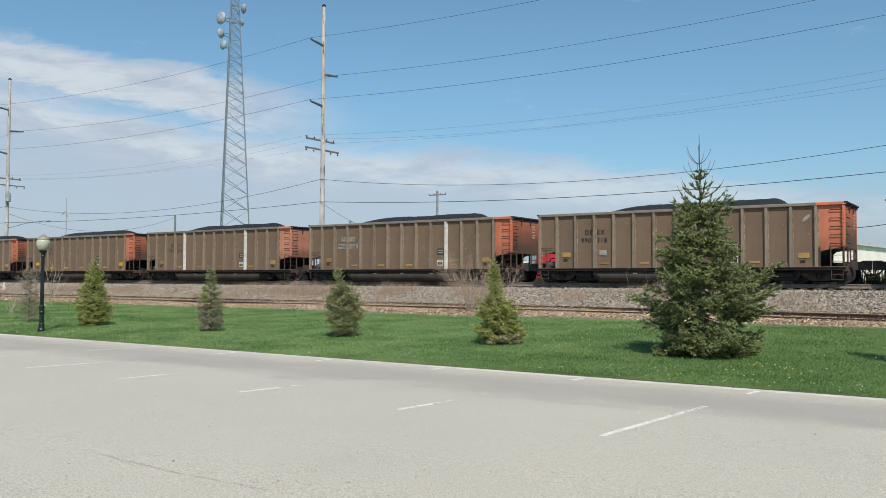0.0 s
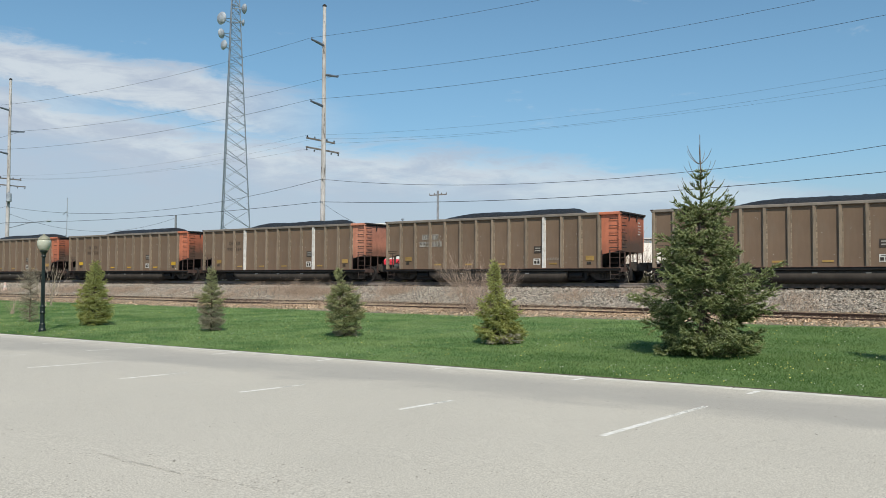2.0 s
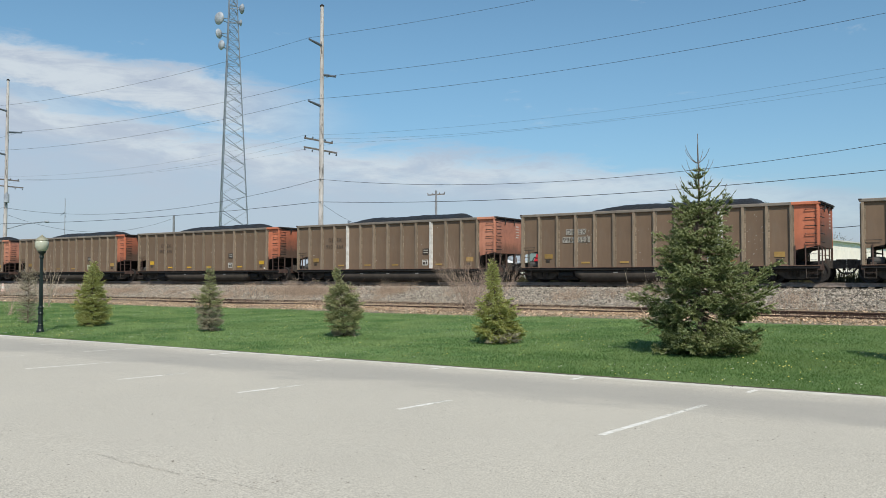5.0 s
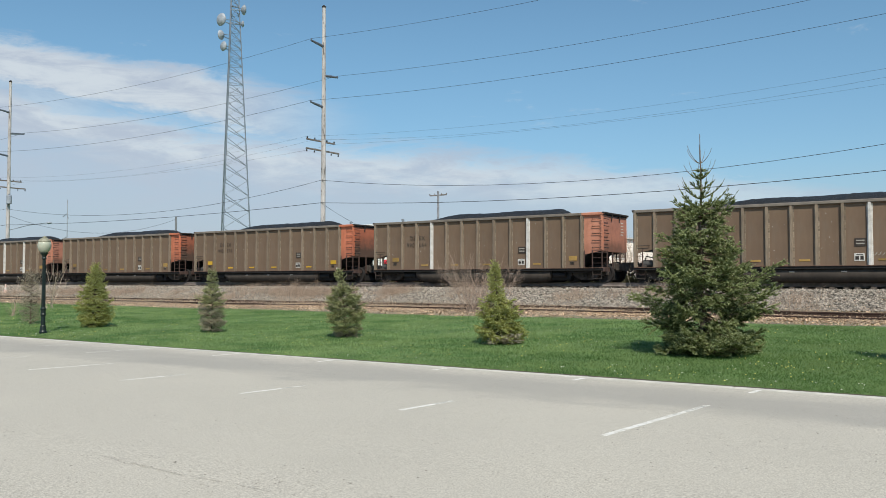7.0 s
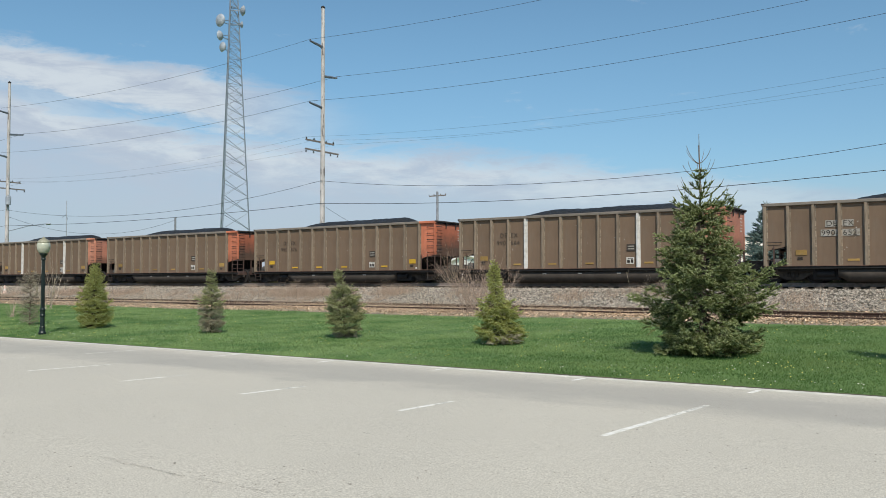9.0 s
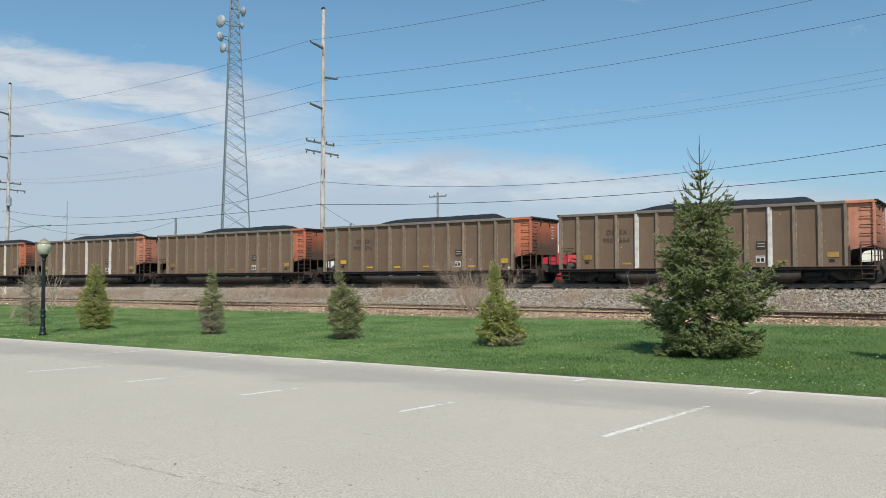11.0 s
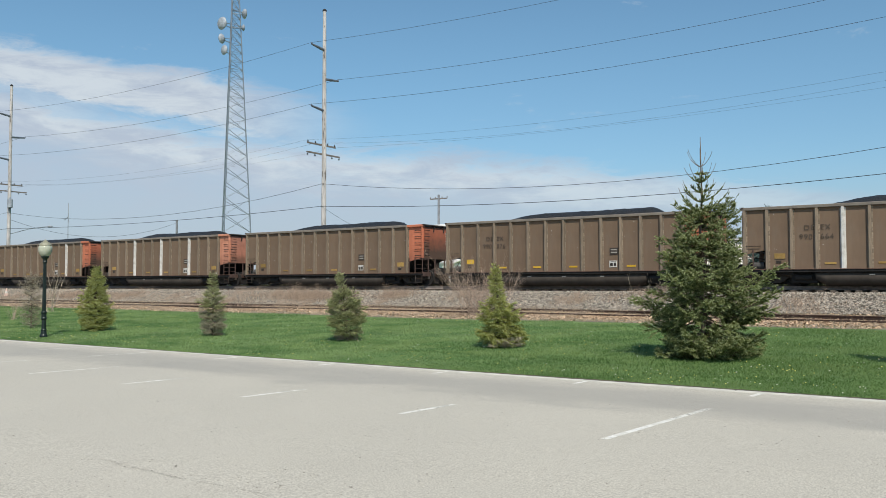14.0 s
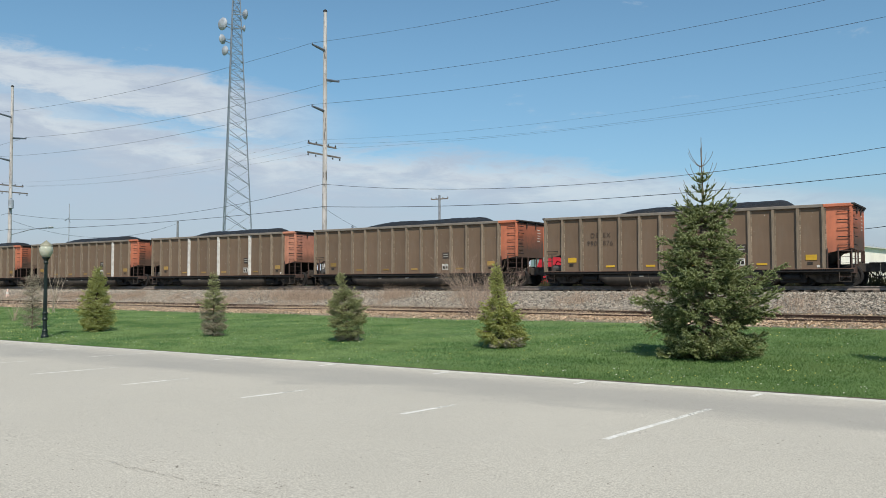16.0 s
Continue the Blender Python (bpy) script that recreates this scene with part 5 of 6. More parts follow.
    while z < height * top:
        u = z / height
        reach = float(np.interp(u, us, rs))
        count = max(3, arms if reach > 0.3 else arms - 2)
        first = r.uniform(0, 6.283)
        for k in range(count):
            if r.random() < 0.07:
                continue
            a = first + 6.283 * (k + r.uniform(-0.4, 0.4)) / count
            long = reach * r.uniform(0.72, 1.08) * (1 + rugged * noise.noise((math.cos(a) * 1.7 + seed, math.sin(a) * 1.7, z * 1.7)))
            rise = max(0.5 - u * 3.2, 0.0) * 0.5 - droop * (1 - u) + 0.55 * u * u - 0.5 * hang * min(1.0, u / 0.3) + r.uniform(-0.22, 0.22)
            limb(max(0.06, z + r.uniform(-1.1, 1.1) * whorl * min(1, reach * 1.6)), a, max(0.05, long), rise, 0.16 + 0.25 * u, droop * 0.35 * (1 - u))
        z += whorl * r.uniform(0.75, 1.3) * (0.65 + 0.35 * min(1, reach / 0.6))
    for z, degrees, long, rise in limbs_at:
        limb(z, radians(degrees), long, rise, 0.22, 0.04)
    for z, count, out, rise, bare in whorls_at:
        first = r.uniform(0, 6.283)
        for k in range(count):
            a = first + 6.283 * (k + r.uniform(-0.2, 0.2)) / count
            o, h = out * r.uniform(0.75, 1.1), rise * r.uniform(0.7, 1.1)
            flat = Vector((math.cos(a), math.sin(a), 0))
            pts = [axis(z) + flat * o * (1 - (1 - i / 6) ** 1.3) + up * h * (i / 6) ** 1.45 for i in range(7)]
            limbs.tube(pts, [0.009 - 0.0008 * i for i in range(7)], 4)
            for i in range(6):
                if i / 6 < 1 - bare:
                    way = (pts[i + 1] - pts[i]).normalized()
                    shoot(green, pts[i], way, (pts[i + 1] - pts[i]).length, 4)
                    for hand in (-1, 1):
                        w = (way + way.cross(up) * hand * r.uniform(0.5, 1.0) + up * r.uniform(-0.1, 0.5)).normalized()
                        shoot(green, pts[i], w, finger * r.uniform(0.4, 0.8), 4)
    part("branch_frame", limbs, BARK, tree)
    part("crown", green, surface, tree)
    if lit_tips.v:
        part("young_growth", lit_tips, young, tree, "paler green young shoot tips with a sunlit look in the colour", kind="stuff")
    if dry.v:
        part("dry_foot", dry, foot_surface, tree, "dry grey-brown lower branches")
    return tree


def bare_shrub(name, label, x, y, base, height, spread_out, stems, seed, surface, r0=0.012, fork=3):
    """Many thin stems from one foot that fork into twigs."""
    r = random.Random(seed)
    b = Build()

    def grow(p, way, long, thick, level):
        q = p + way * long * 0.5 + Vector((r.uniform(-1, 1), r.uniform(-1, 1), 0)) * long * 0.12
        e = q + (way + Vector((0, 0, 0.15))).normalized() * long * 0.5
        b.tube([p, q, e], [thick, thick * 0.75, thick * 0.45], 3, False)
        if level:
            for _ in range(r.randint(2, fork)):
                s = r.uniform(0.35, 1.0)
                start = p.lerp(q, s * 2) if s < 0.5 else q.lerp(e, s * 2 - 1)
                w = (way + Vector((r.uniform(-1, 1), r.uniform(-1, 1), r.uniform(-0.2, 0.7))) * 0.55).normalized()
                grow(start, w, long * r.uniform(0.35, 0.6), thick * 0.5, level - 1)

    for _ in range(stems):
        a, out = r.uniform(0, 2 * math.pi), r.uniform(0.15, 1.0) * spread_out
        w = Vector((math.cos(a) * out, math.sin(a) * out, 1)).normalized()
        foot = Vector((r.gauss(0, 1), r.gauss(0, 1), 0)) * (0.5 if stems > 40 else 0.08)
        grow(foot, w, height * r.uniform(0.3 if stems > 40 else 0.55, 0.8) / max(0.5, w.z), r0 * r.uniform(0.6, 1.2), 3 if stems > 40 else 2)
    ob = part(name, b, surface, None, at=(x, y, base))
    return tagged(ob, label, "shrub")


def make_plants():
    make_grass()
    make_dandelions()
    g = lambda x, y: ground_z(x, y)
    conifer("spruce_tree", "tall dark green young spruce with a sparse leader", -5.98, 18.92, g(-6.0, 18.9), 4.95,
            ((0.01, 1.08), (0.12, 1.26), (0.22, 1.32), (0.33, 1.26), (0.41, 1.04), (0.51, 0.80), (0.57, 0.66), (0.61, 0.50), (0.66, 0.34), (0.72, 0.2)),
            NEEDLE, 1, 0.15, 8, 0.025, 0.013, 0.34, 0.12, 5, young=YOUNG_LIT, gaps=1.22, finger=0.155, core=0.014, top=0.655, shift=(0.22, 0.14), inner=0.30,
            limbs_at=((1.30, 24, 1.62, 0.25), (1.22, 40, 1.50, 0.08), (1.0, 15, 1.5, 0.1), (2.25, 200, 0.95, 0.25), (2.9, 230, 0.66, 0.55), (2.85, 25, 0.70, 0.55)),
            whorls_at=((3.02, 5, 0.62, 0.50, 0.1), (3.25, 5, 0.58, 0.55, 0.2), (3.48, 5, 0.52, 0.55, 0.3), (3.70, 3, 0.30, 0.22, 0.2), (3.92, 6, 0.38, 0.42, 0.5), (4.10, 4, 0.16, 0.05, 0.5), (4.28, 5, 0.33, 0.37, 1.0)))
    conifer("small_spruce", "small yellow-green spruce with brownish lower branches", -11.38, 19.07, g(-11.4, 19.1), 2.24,
            ((0.01, 0.24), (0.06, 0.46), (0.13, 0.72), (0.22, 0.62), (0.36, 0.53), (0.49, 0.46), (0.57, 0.25), (0.72, 0.17), (0.86, 0.14), (0.97, 0.06)),
            NEEDLE_LIGHT, 2, 0.10, 8, 0.023, 0.012, 0.20, 0.50, 5, 0.10, NEEDLE_DRY, YOUNG_LIT_YELLOW, (-0.06, -0.04), 1.25, 0.155, 0.013, shift=(0.20, 0.13))
    conifer("small_spruce", "small squat olive-green spruce with a leaning tuft on top", -16.40, 18.87, g(-16.4, 18.9), 1.98,
            ((0.01, 0.34), (0.10, 0.52), (0.25, 0.60), (0.40, 0.58), (0.52, 0.51), (0.62, 0.40), (0.69, 0.24), (0.73, 0.09), (0.80, 0.13), (0.88, 0.17), (0.97, 0.07)),
            NEEDLE_OLIVE, 3, 0.10, 8, 0.024, 0.011, 0.10, 0.05, 4, 0.10, NEEDLE_DRY, YOUNG_LIT_OLIVE, (-0.2, -0.13), 1.5, 0.13, 0.011)
    conifer("small_spruce", "small thin spruce with a dry grey foot", -21.74, 18.43, g(-21.7, 18.4), 2.06,
            ((0.01, 0.36), (0.20, 0.42), (0.40, 0.42), (0.50, 0.48), (0.60, 0.42), (0.68, 0.24), (0.82, 0.22), (0.95, 0.09)),
            NEEDLE_OLIVE, 4, 0.11, 6, 0.026, 0.010, 0.10, 0.05, 4, 0.40, NEEDLE_DRY, YOUNG_LIT_OLIVE, (0.0, 0.0), 1.6, 0.14, 0.009)
    conifer("small_spruce", "small full yellow-green spruce on the lawn", -27.46, 17.99, g(-27.5, 18.0), 2.36,
            ((0.01, 0.42), (0.08, 0.58), (0.25, 0.62), (0.45, 0.53), (0.60, 0.40), (0.75, 0.27), (0.90, 0.14), (0.98, 0.05)),
            NEEDLE_LIGHT, 5, 0.11, 8, 0.026, 0.012, 0.10, 0.20, 5, 0.0, None, YOUNG_LIT_YELLOW, (0.0, 0.0), 1.4, 0.14, 0.012)
    conifer("dead_spruce", "small dead brown spruce with bare twigs", -31.7, 18.02, g(-31.7, 18.0), 2.1,
            ((0.02, 0.40), (0.15, 0.45), (0.5, 0.46), (0.8, 0.36), (0.97, 0.12)),
            NEEDLE_DRY, 6, 0.12, 6, 0.024, 0.007, 0.0, 0.0, 2, gaps=1.7, finger=0.16, core=0.0)
    conifer("small_spruce", "young green spruce at the lawn beyond the others", -0.9, 18.6, g(-0.9, 18.6), 4.4,
            ((0.02, 0.75), (0.15, 0.85), (0.4, 0.62), (0.7, 0.35), (0.95, 0.06)), NEEDLE, 15, 0.17, 6, 0.03, 0.015, 0.35, 0.1, 4, gaps=1.6)
    bare_shrub("bare_shrub", "leafless reddish-brown shrub beside the old siding", -19.6, 31.2, g(-19.6, 31.2), 2.05, 1.15, 110, 7, TWIG, 0.0095, 4)
    bare_shrub("bare_shrub", "leafless pale shrub behind the large spruce", -9.6, 26.2, g(-9.6, 26.2), 1.55, 0.9, 12, 8, STRAW, 0.012)
    bare_shrub("bare_sapling", "slim pale leafless sapling at the lawn's far edge", -43.2, 25.6, g(-43.2, 25.6), 2.6, 0.75, 6, 9, STRAW, 0.028, 4)
    bare_shrub("bare_shrub", "small grey leafless shrub near the lamp post", -37.5, 20.5, g(-37.5, 20.5), 1.7, 0.8, 16, 10, TWIG, 0.009)
    # dead weeds on the ballast bank
    rng = random.Random(12)
    b = Build()
    beds = [(-35.8, 36.9, 3.0, 1300, 0.95), (-33.0, 37.0, 1.6, 500, 0.75), (-29.0, 37.3, 1.2, 500, 0.75), (-56, 36.3, 8.0, 1500, 0.6), (-42, 35.6, 5.0, 500, 0.5), (-30, 33.8, 18, 1200, 0.3)]
    for _ in range(46):
        beds.append((rng.uniform(-66, -26) if rng.random() < 0.75 else rng.uniform(-26, -6), rng.uniform(35.0, 38.3), rng.uniform(0.3, 1.1), rng.randint(40, 150), rng.uniform(0.3, 0.8)))
    for cx, cy, wide, count, tall in beds:
        for _ in range(count):
            x, y = rng.gauss(cx, wide * 0.55), cy + rng.gauss(0, 0.5)
            z, h = ground_z(x, y), tall * rng.uniform(0.25, 1.0) * (0.75 + 0.7 * noise.noise((x * 1.1, y * 0.9, 3)))
            lx, ly, w = rng.uniform(-0.35, 0.35) * h, rng.uniform(-0.2, 0.2) * h, rng.uniform(0.005, 0.012)
            b.add([(x - w, y, z), (x + w, y, z), (x + lx, y + ly, z + h)], [(0, 1, 2)])
            for _ in range(4):
                s = rng.uniform(0.4, 0.95)
                px, pz = x + lx * s, z + h * s
                b.add([(px, y, pz), (px, y, pz + 0.01), (px + rng.uniform(-0.2, 0.2), y + rng.uniform(-0.1, 0.1), pz + rng.uniform(0.03, 0.2))], [(0, 1, 2)])
    d = Build()
    for _ in range(36000):
        x, y = rng.uniform(-76, -2), rng.uniform(29.3, 36.0)
        if noise.noise((x * 0.35, y * 0.8, 6)) + (0.5 if x < -42 else -0.25 if x > -15 else 0.0) < rng.uniform(-0.2, 0.45):
            continue
        z, h, w = ground_z(x, y), rng.uniform(0.06, 0.28), rng.uniform(0.004, 0.009)
        d.add([(x - w, y, z), (x + w, y, z), (x + rng.uniform(-0.12, 0.12), y + rng.uniform(-0.1, 0.1), z + h)], [(0, 1, 2)])
    joined("dry_grass", d.v, d.f, STRAW, "short tan dry grass along the siding", "grass")
    joined("dead_weeds", b.v, b.f, WEED, "dry grey-brown dead weeds on the ballast bank", "weeds")


make_plants()


def make_far_weeds():
    """Rank grass and weeds along the far side of the track, added to darken the gap under the cars."""
    rng = random.Random(14)
    b = Build()
    for _ in range(64000):
        x, y = rng.uniform(-92, -1), rng.uniform(43.6, 46.5)
        h = rng.uniform(0.35, 1.25) * (1.0 + 0.45 * noise.noise((x * 0.25, y * 0.3, 4))) * (1.0 if x < -21 else 1.15)
        z, w = ground_z(x, y), rng.uniform(0.015, 0.04)
        b.add([(x - w, y, z), (x + w, y, z), (x + rng.uniform(-0.2, 0.2), y + rng.uniform(-0.2, 0.2), z + h)], [(0, 1, 2)])
    joined("weed_screen", b.v, b.f, FAR_WEED, "rank dull green and brown weeds, an added screen beyond the track", "weeds")


make_far_weeds()


# ---- loose stones and leaves ----
def make_ballast():
    rng = np.random.default_rng(8)
    n = 72000
    y = 35.1 + 4.05 * rng.random(n)
    x = -2.5 - 76 * rng.random(n)
    size = 0.026 + 0.040 * rng.random(n) ** 1.8
    z = np.array([ground_z(a, b) for a, b in zip(x, y)]) + 0.045 + 0.015 * rng.random(n)
    base = np.array([(1, 0, 0), (-1, 0, 0), (0, 1, 0), (0, -1, 0), (0, 0, 1), (0, 0, -1)], float)
    v = base[None] * (0.7 + 0.6 * rng.random((n, 6, 1))) + (rng.random((n, 6, 3)) - 0.5) * 0.6
    v = v * size[:, None, None] * np.array([1.15, 1.15, 0.85]) + np.stack([x, y, z], 1)[:, None]
    f = np.array([(0, 2, 4), (2, 1, 4), (1, 3, 4), (3, 0, 4), (2, 0, 5), (1, 2, 5), (3, 1, 5), (0, 3, 5)])
    faces = (f[None] + 6 * np.arange(n)[:, None, None]).reshape(-1, 3)
    joined("ballast_stones", v.reshape(-1, 3).tolist(), faces.tolist(), STONE, "loose angular grey and tan ballast stones", "stones")
    n = 86000
    y = 28.5 + 8.6 * rng.random(n)
    x = -2.0 - 72 * rng.random(n) ** 1.25
    band = np.exp(-((y - 31.9) / 2.3) ** 2)
    keep = rng.random(n) < np.where(y > 35.3, 0.16, 0.25) + 0.75 * band
    x, y = x[keep], y[keep]
    n = len(x)
    z = np.array([ground_z(a, b) for a, b in zip(x, y)]) + 0.03 + 0.04 * rng.random(n)
    a, s = rng.random(n) * 6.283, 0.02 + 0.032 * rng.random(n)
    u = np.stack([np.cos(a) * s, np.sin(a) * s, (rng.random(n) - 0.5) * s], 1)
    w = np.stack([-np.sin(a) * s * 0.6, np.cos(a) * s * 0.6, (rng.random(n) - 0.5) * s * 1.4], 1)
    c = np.stack([x, y, z], 1)
    v = np.stack([c - u, c - w, c + u, c + w], 1).reshape(-1, 3)
    joined("dead_leaves", v.tolist(), np.arange(4 * n).reshape(-1, 4).tolist(), DRY_LEAF, "dry tan and brown fallen leaves along the siding", "leaves")


make_ballast()


def make_lot_details():
    """Hairline cracks and small dark chips on the asphalt."""
    rng = random.Random(21)
    for run in (((-7.3, 4.87), (-6.85, 4.83), (-6.45, 4.80), (-6.07, 4.77), (-5.7, 4.78), (-5.3, 4.80), (-4.9, 4.80)), ((-3.06, 9.47), (-2.95, 9.45), (-2.84, 9.44))):
        b = Build()
        for (x0, y0), (x1, y1) in zip(run, run[1:]):
            for _ in range(int(220 * abs(x1 - x0))):
                u = rng.random()
                x, y = x0 + (x1 - x0) * u, y0 + (y1 - y0) * u + rng.gauss(0, 0.010) + 0.02 * noise.noise((x0 + u, 3, 1))
                if noise.noise((x * 4, 0, 2)) < -0.30 + 0.25 * rng.random():
                    continue
                w, h = rng.uniform(0.002, 0.011), rng.uniform(0.001, 0.004)
                t = rng.uniform(-0.5, 0.5)
                b.add([(x + w * a + h * c * t, y + h * c - w * a * t * 0.4, lot_z(y) + 0.0022) for a, c in ((-1, 0.1), (-0.3, -0.8), (0.5, -0.6), (1, 0.2), (0.4, 0.9), (-0.5, 0.7))], [(0, 1, 2, 3, 4, 5)])
        tagged(part("crack_pits", b, PIT), "faint crumbling crack in the pale asphalt", "crack", kind="stuff")
    b = Build()
    for _ in range(2600):
        y = 3.0 + 11 * rng.random() ** 1.3
        x = -y * rng.uniform(0.0, 2.0)
        r, z = rng.uniform(0.003, 0.009) * (1.6 if rng.random() < 0.15 else 1.0), lot_z(y) + 0.002
        b.add([(x + r * rng.uniform(0.6, 1.4) * math.cos(k * 1.5708), y + r * math.sin(k * 1.5708), z) for k in range(4)] + [(x, y, z + r * 0.5)], [(k, (k + 1) % 4, 4) for k in range(4)])
    joined("asphalt_chips", b.v, b.f, SEAL, "small dark stone chips scattered over the asphalt", "chips")


make_lot_details()


# ---- beyond the track ----
def clad_wall(building, name, origin, along, long, high, surface, pitch=0.42, openings=()):
    """A sheet-clad wall: backing with upright ribs; along: degrees."""
    m = pose(*origin, 0, 0, along)
    part(name, Build().box(0, long, 0, 0.12, 0, high), surface, building, at=m)
    rib = Build().prism([(-0.05, 0), (-0.03, -0.008), (0.03, -0.008), (0.05, 0)], 0.05, high - 0.05, "z").mesh("cladding_rib", surface)
    for k in range(int(long / pitch)):
        part("cladding_rib", rib, None, building, at=m @ pose(0.2 + k * pitch, -0.001, 0))
    for x, z, w, h in openings:
        pane = part("window", Build().soft_box(x, x + w, -0.06, -0.002, z, z + h, 0.01), GLASSY, building, at=m)
        part("window_frame", Build().soft_box(x - 0.08, x + w + 0.08, -0.05, -0.003, z - 0.08, z, 0.01).soft_box(x - 0.08, x + w + 0.08, -0.05, -0.003, z + h, z + h + 0.08, 0.01), OFFWHITE, pane)


def make_buildings():
    z = GROUND_BACK - 0.05
    hall = thing("warehouse", "long cream metal-clad warehouse with a pale low roof", "warehouse", (0, 0, z))
    a = math.degrees(math.atan2(5.0, 17.8))
    clad_wall(hall, "front_wall", (-33.0, 64.0, 0), a, 18.4, 4.3, CREAM, openings=((5.3, 2.8, 0.9, 0.9), (12.0, 0.9, 1.0, 1.1)))
    b = math.degrees(math.atan2(36.0, 4.7))
    clad_wall(hall, "side_wall", (-15.25, 69.0, 0), b, 36.0, 4.42, CREAM, openings=((6.0, 0.0, 1.0, 2.1),))
    end = Vector((-15.25, 69.0, 0)) + Vector((math.cos(radians(b)), math.sin(radians(b)), 0)) * 36
    part("roof", Build().add([(-33.4, 63.7, 4.3), (-15.0, 68.75, 4.42), (end.x + 0.3, end.y, 4.42), (-31, end.y, 4.3), (-33.4, 63.7, 4.42), (-15.0, 68.75, 4.54), (end.x + 0.3, end.y, 4.54), (-31, end.y, 4.42), (-24, 80, 5.2), (-21, 100, 5.2)],
         [(0, 1, 5, 4), (1, 2, 6, 5), (2, 3, 7, 6), (3, 0, 4, 7), (4, 5, 8), (5, 6, 9, 8), (6, 7, 9), (7, 4, 8, 9), (0, 3, 2, 1)]), GREY_ROOF, hall)
    part("back_wall", Build().box(-33.0, end.x, end.y - 0.1, end.y, 0, 4.3), CREAM, hall)
    part("service_mast", Build().tube([(-15.28, 69.25, 4.4), (-15.28, 69.25, 5.1)], 0.04, 8), GALV, hall)
    part("downpipe", Build().tube([(-14.9, 72.5, 0), (-14.9, 72.5, 4.4)], 0.06, 8), OFFWHITE, hall)
    # box truck with a slanted grey-green field on its red side
    truck = thing("box_truck", "parked red box truck with a slanted grey-green graphic", "truck", pose(-32.8, 60.0, z))
    part("cargo_box", Build().soft_box(0, 3.4, 0, 2.3, 0.95, 3.25, 0.04), RED, truck)
    part("graphic", Build().prism([(0.02, 1.1), (0.9, 3.2), (0.02, 3.2)], -0.006, 0.002, "y"), GREY_GREEN, truck, "grey-green slanted field")
    part("graphic", Build().prism([(1.1, 2.7), (1.5, 3.2), (1.15, 3.2)], -0.006, 0.002, "y"), OFFWHITE, truck)
    part("chassis", Build().soft_box(-1.4, 3.3, 0.3, 2.0, 0.55, 0.93, 0.03), IRON, truck)
    part("cab", Build().prism([(-1.7, 0.6), (-0.05, 0.6), (-0.05, 2.5), (-0.7, 2.5), (-1.1, 1.6), (-1.7, 1.45)], 0.15, 2.15, "y"), OFFWHITE, truck)
    part("side_window", Build().prism([(-0.95, 1.6), (-0.2, 1.6), (-0.2, 2.3), (-0.65, 2.3)], 0.14, 0.148, "y"), GLASSY, truck)
    tyre = Build().wheel([(0.2, -0.12), (0.44, -0.12), (0.47, -0.08), (0.47, 0.08), (0.44, 0.12), (0.2, 0.12)], 18).mesh("tyre", IRON)
    rim = Build().wheel([(0.03, -0.13), (0.21, -0.10), (0.21, 0.1), (0.03, 0.1)], 14).mesh("rim", GALV)
    for x in (-1.0, 2.4):
        for y in (0.25, 2.05):
            w = part("wheel", tyre, None, truck, at=(x, y, 0.47))
            part("rim", rim, None, w)
    # small white garage with a gable
    garage = thing("garage", "small white gabled garage with a dark window", "garage", pose(-39.6, 58.0, z, 0, 0, 6))
    part("wall", Build().prism([(0, 0), (4.2, 0), (4.2, 2.35), (2.1, 3.05), (0, 2.35)], 0, 5.0, "y"), OFFWHITE, garage)
    for s in (0, 1):
        part("roof_slope", Build().prism([(-0.25, 2.30), (2.1, 3.07), (2.1, 3.17), (-0.25, 2.40)] if s == 0 else [(4.45, 2.30), (2.1, 3.07), (2.1, 3.17), (4.45, 2.40)], -0.25, 5.25, "y"), OFFWHITE, garage)
    part("window", Build().soft_box(2.75, 3.35, -0.04, 0.01, 1.2, 2.0, 0.01), GLASSY, garage)
    part("door", Build().soft_box(0.6, 2.2, -0.04, 0.01, 0.05, 2.1, 0.01), OFFWHITE, garage)
    # white hall whose top just shows over the train
    white_hall = thing("metal_hall", "long white metal hall with a flat trim and vents", "hall", pose(-64.5, 70.0, z - 0.22))
    part("wall", Build().box(0, 16.5, 0, 12, 0, 7.0), OFFWHITE, white_hall)
    part("trim", Build().soft_box(-0.1, 16.6, -0.1, 12.1, 6.9, 7.18, 0.02), OFFWHITE, white_hall)
    for x in (3.8, 10.9):
        part("vent", Build().lathe([(0.09, 7.1), (0.09, 7.45), (0.17, 7.47), (0.17, 7.58), (0.04, 7.66)], 10, (x, 0.6, 0)), GALV, white_hall)
    for k in range(8):
        part("wall_rib", Build().soft_box(0.9 + 2 * k, 1.0 + 2 * k, -0.04, -0.002, 0.0, 6.9, 0.01), OFFWHITE, white_hall)
    # house with lap siding and a small shed
    house = thing("house", "pale house with lap siding and grey roof", "house", pose(-52.5, 64.0, z, 0, 0, 4))
    part("wall", Build().prism([(0, 0), (7, 0), (7, 3.0), (3.5, 4.6), (0, 3.0)], 0, 8.0, "y"), OFFWHITE, house)
    for k in range(14):
        part("siding_board", Build().prism([(-0.012, 0.15 + k * 0.2), (-0.028, 0.15 + k * 0.2), (-0.012, 0.35 + k * 0.2)], 0, 7.0, "x").mesh("siding_board", OFFWHITE), None, house)
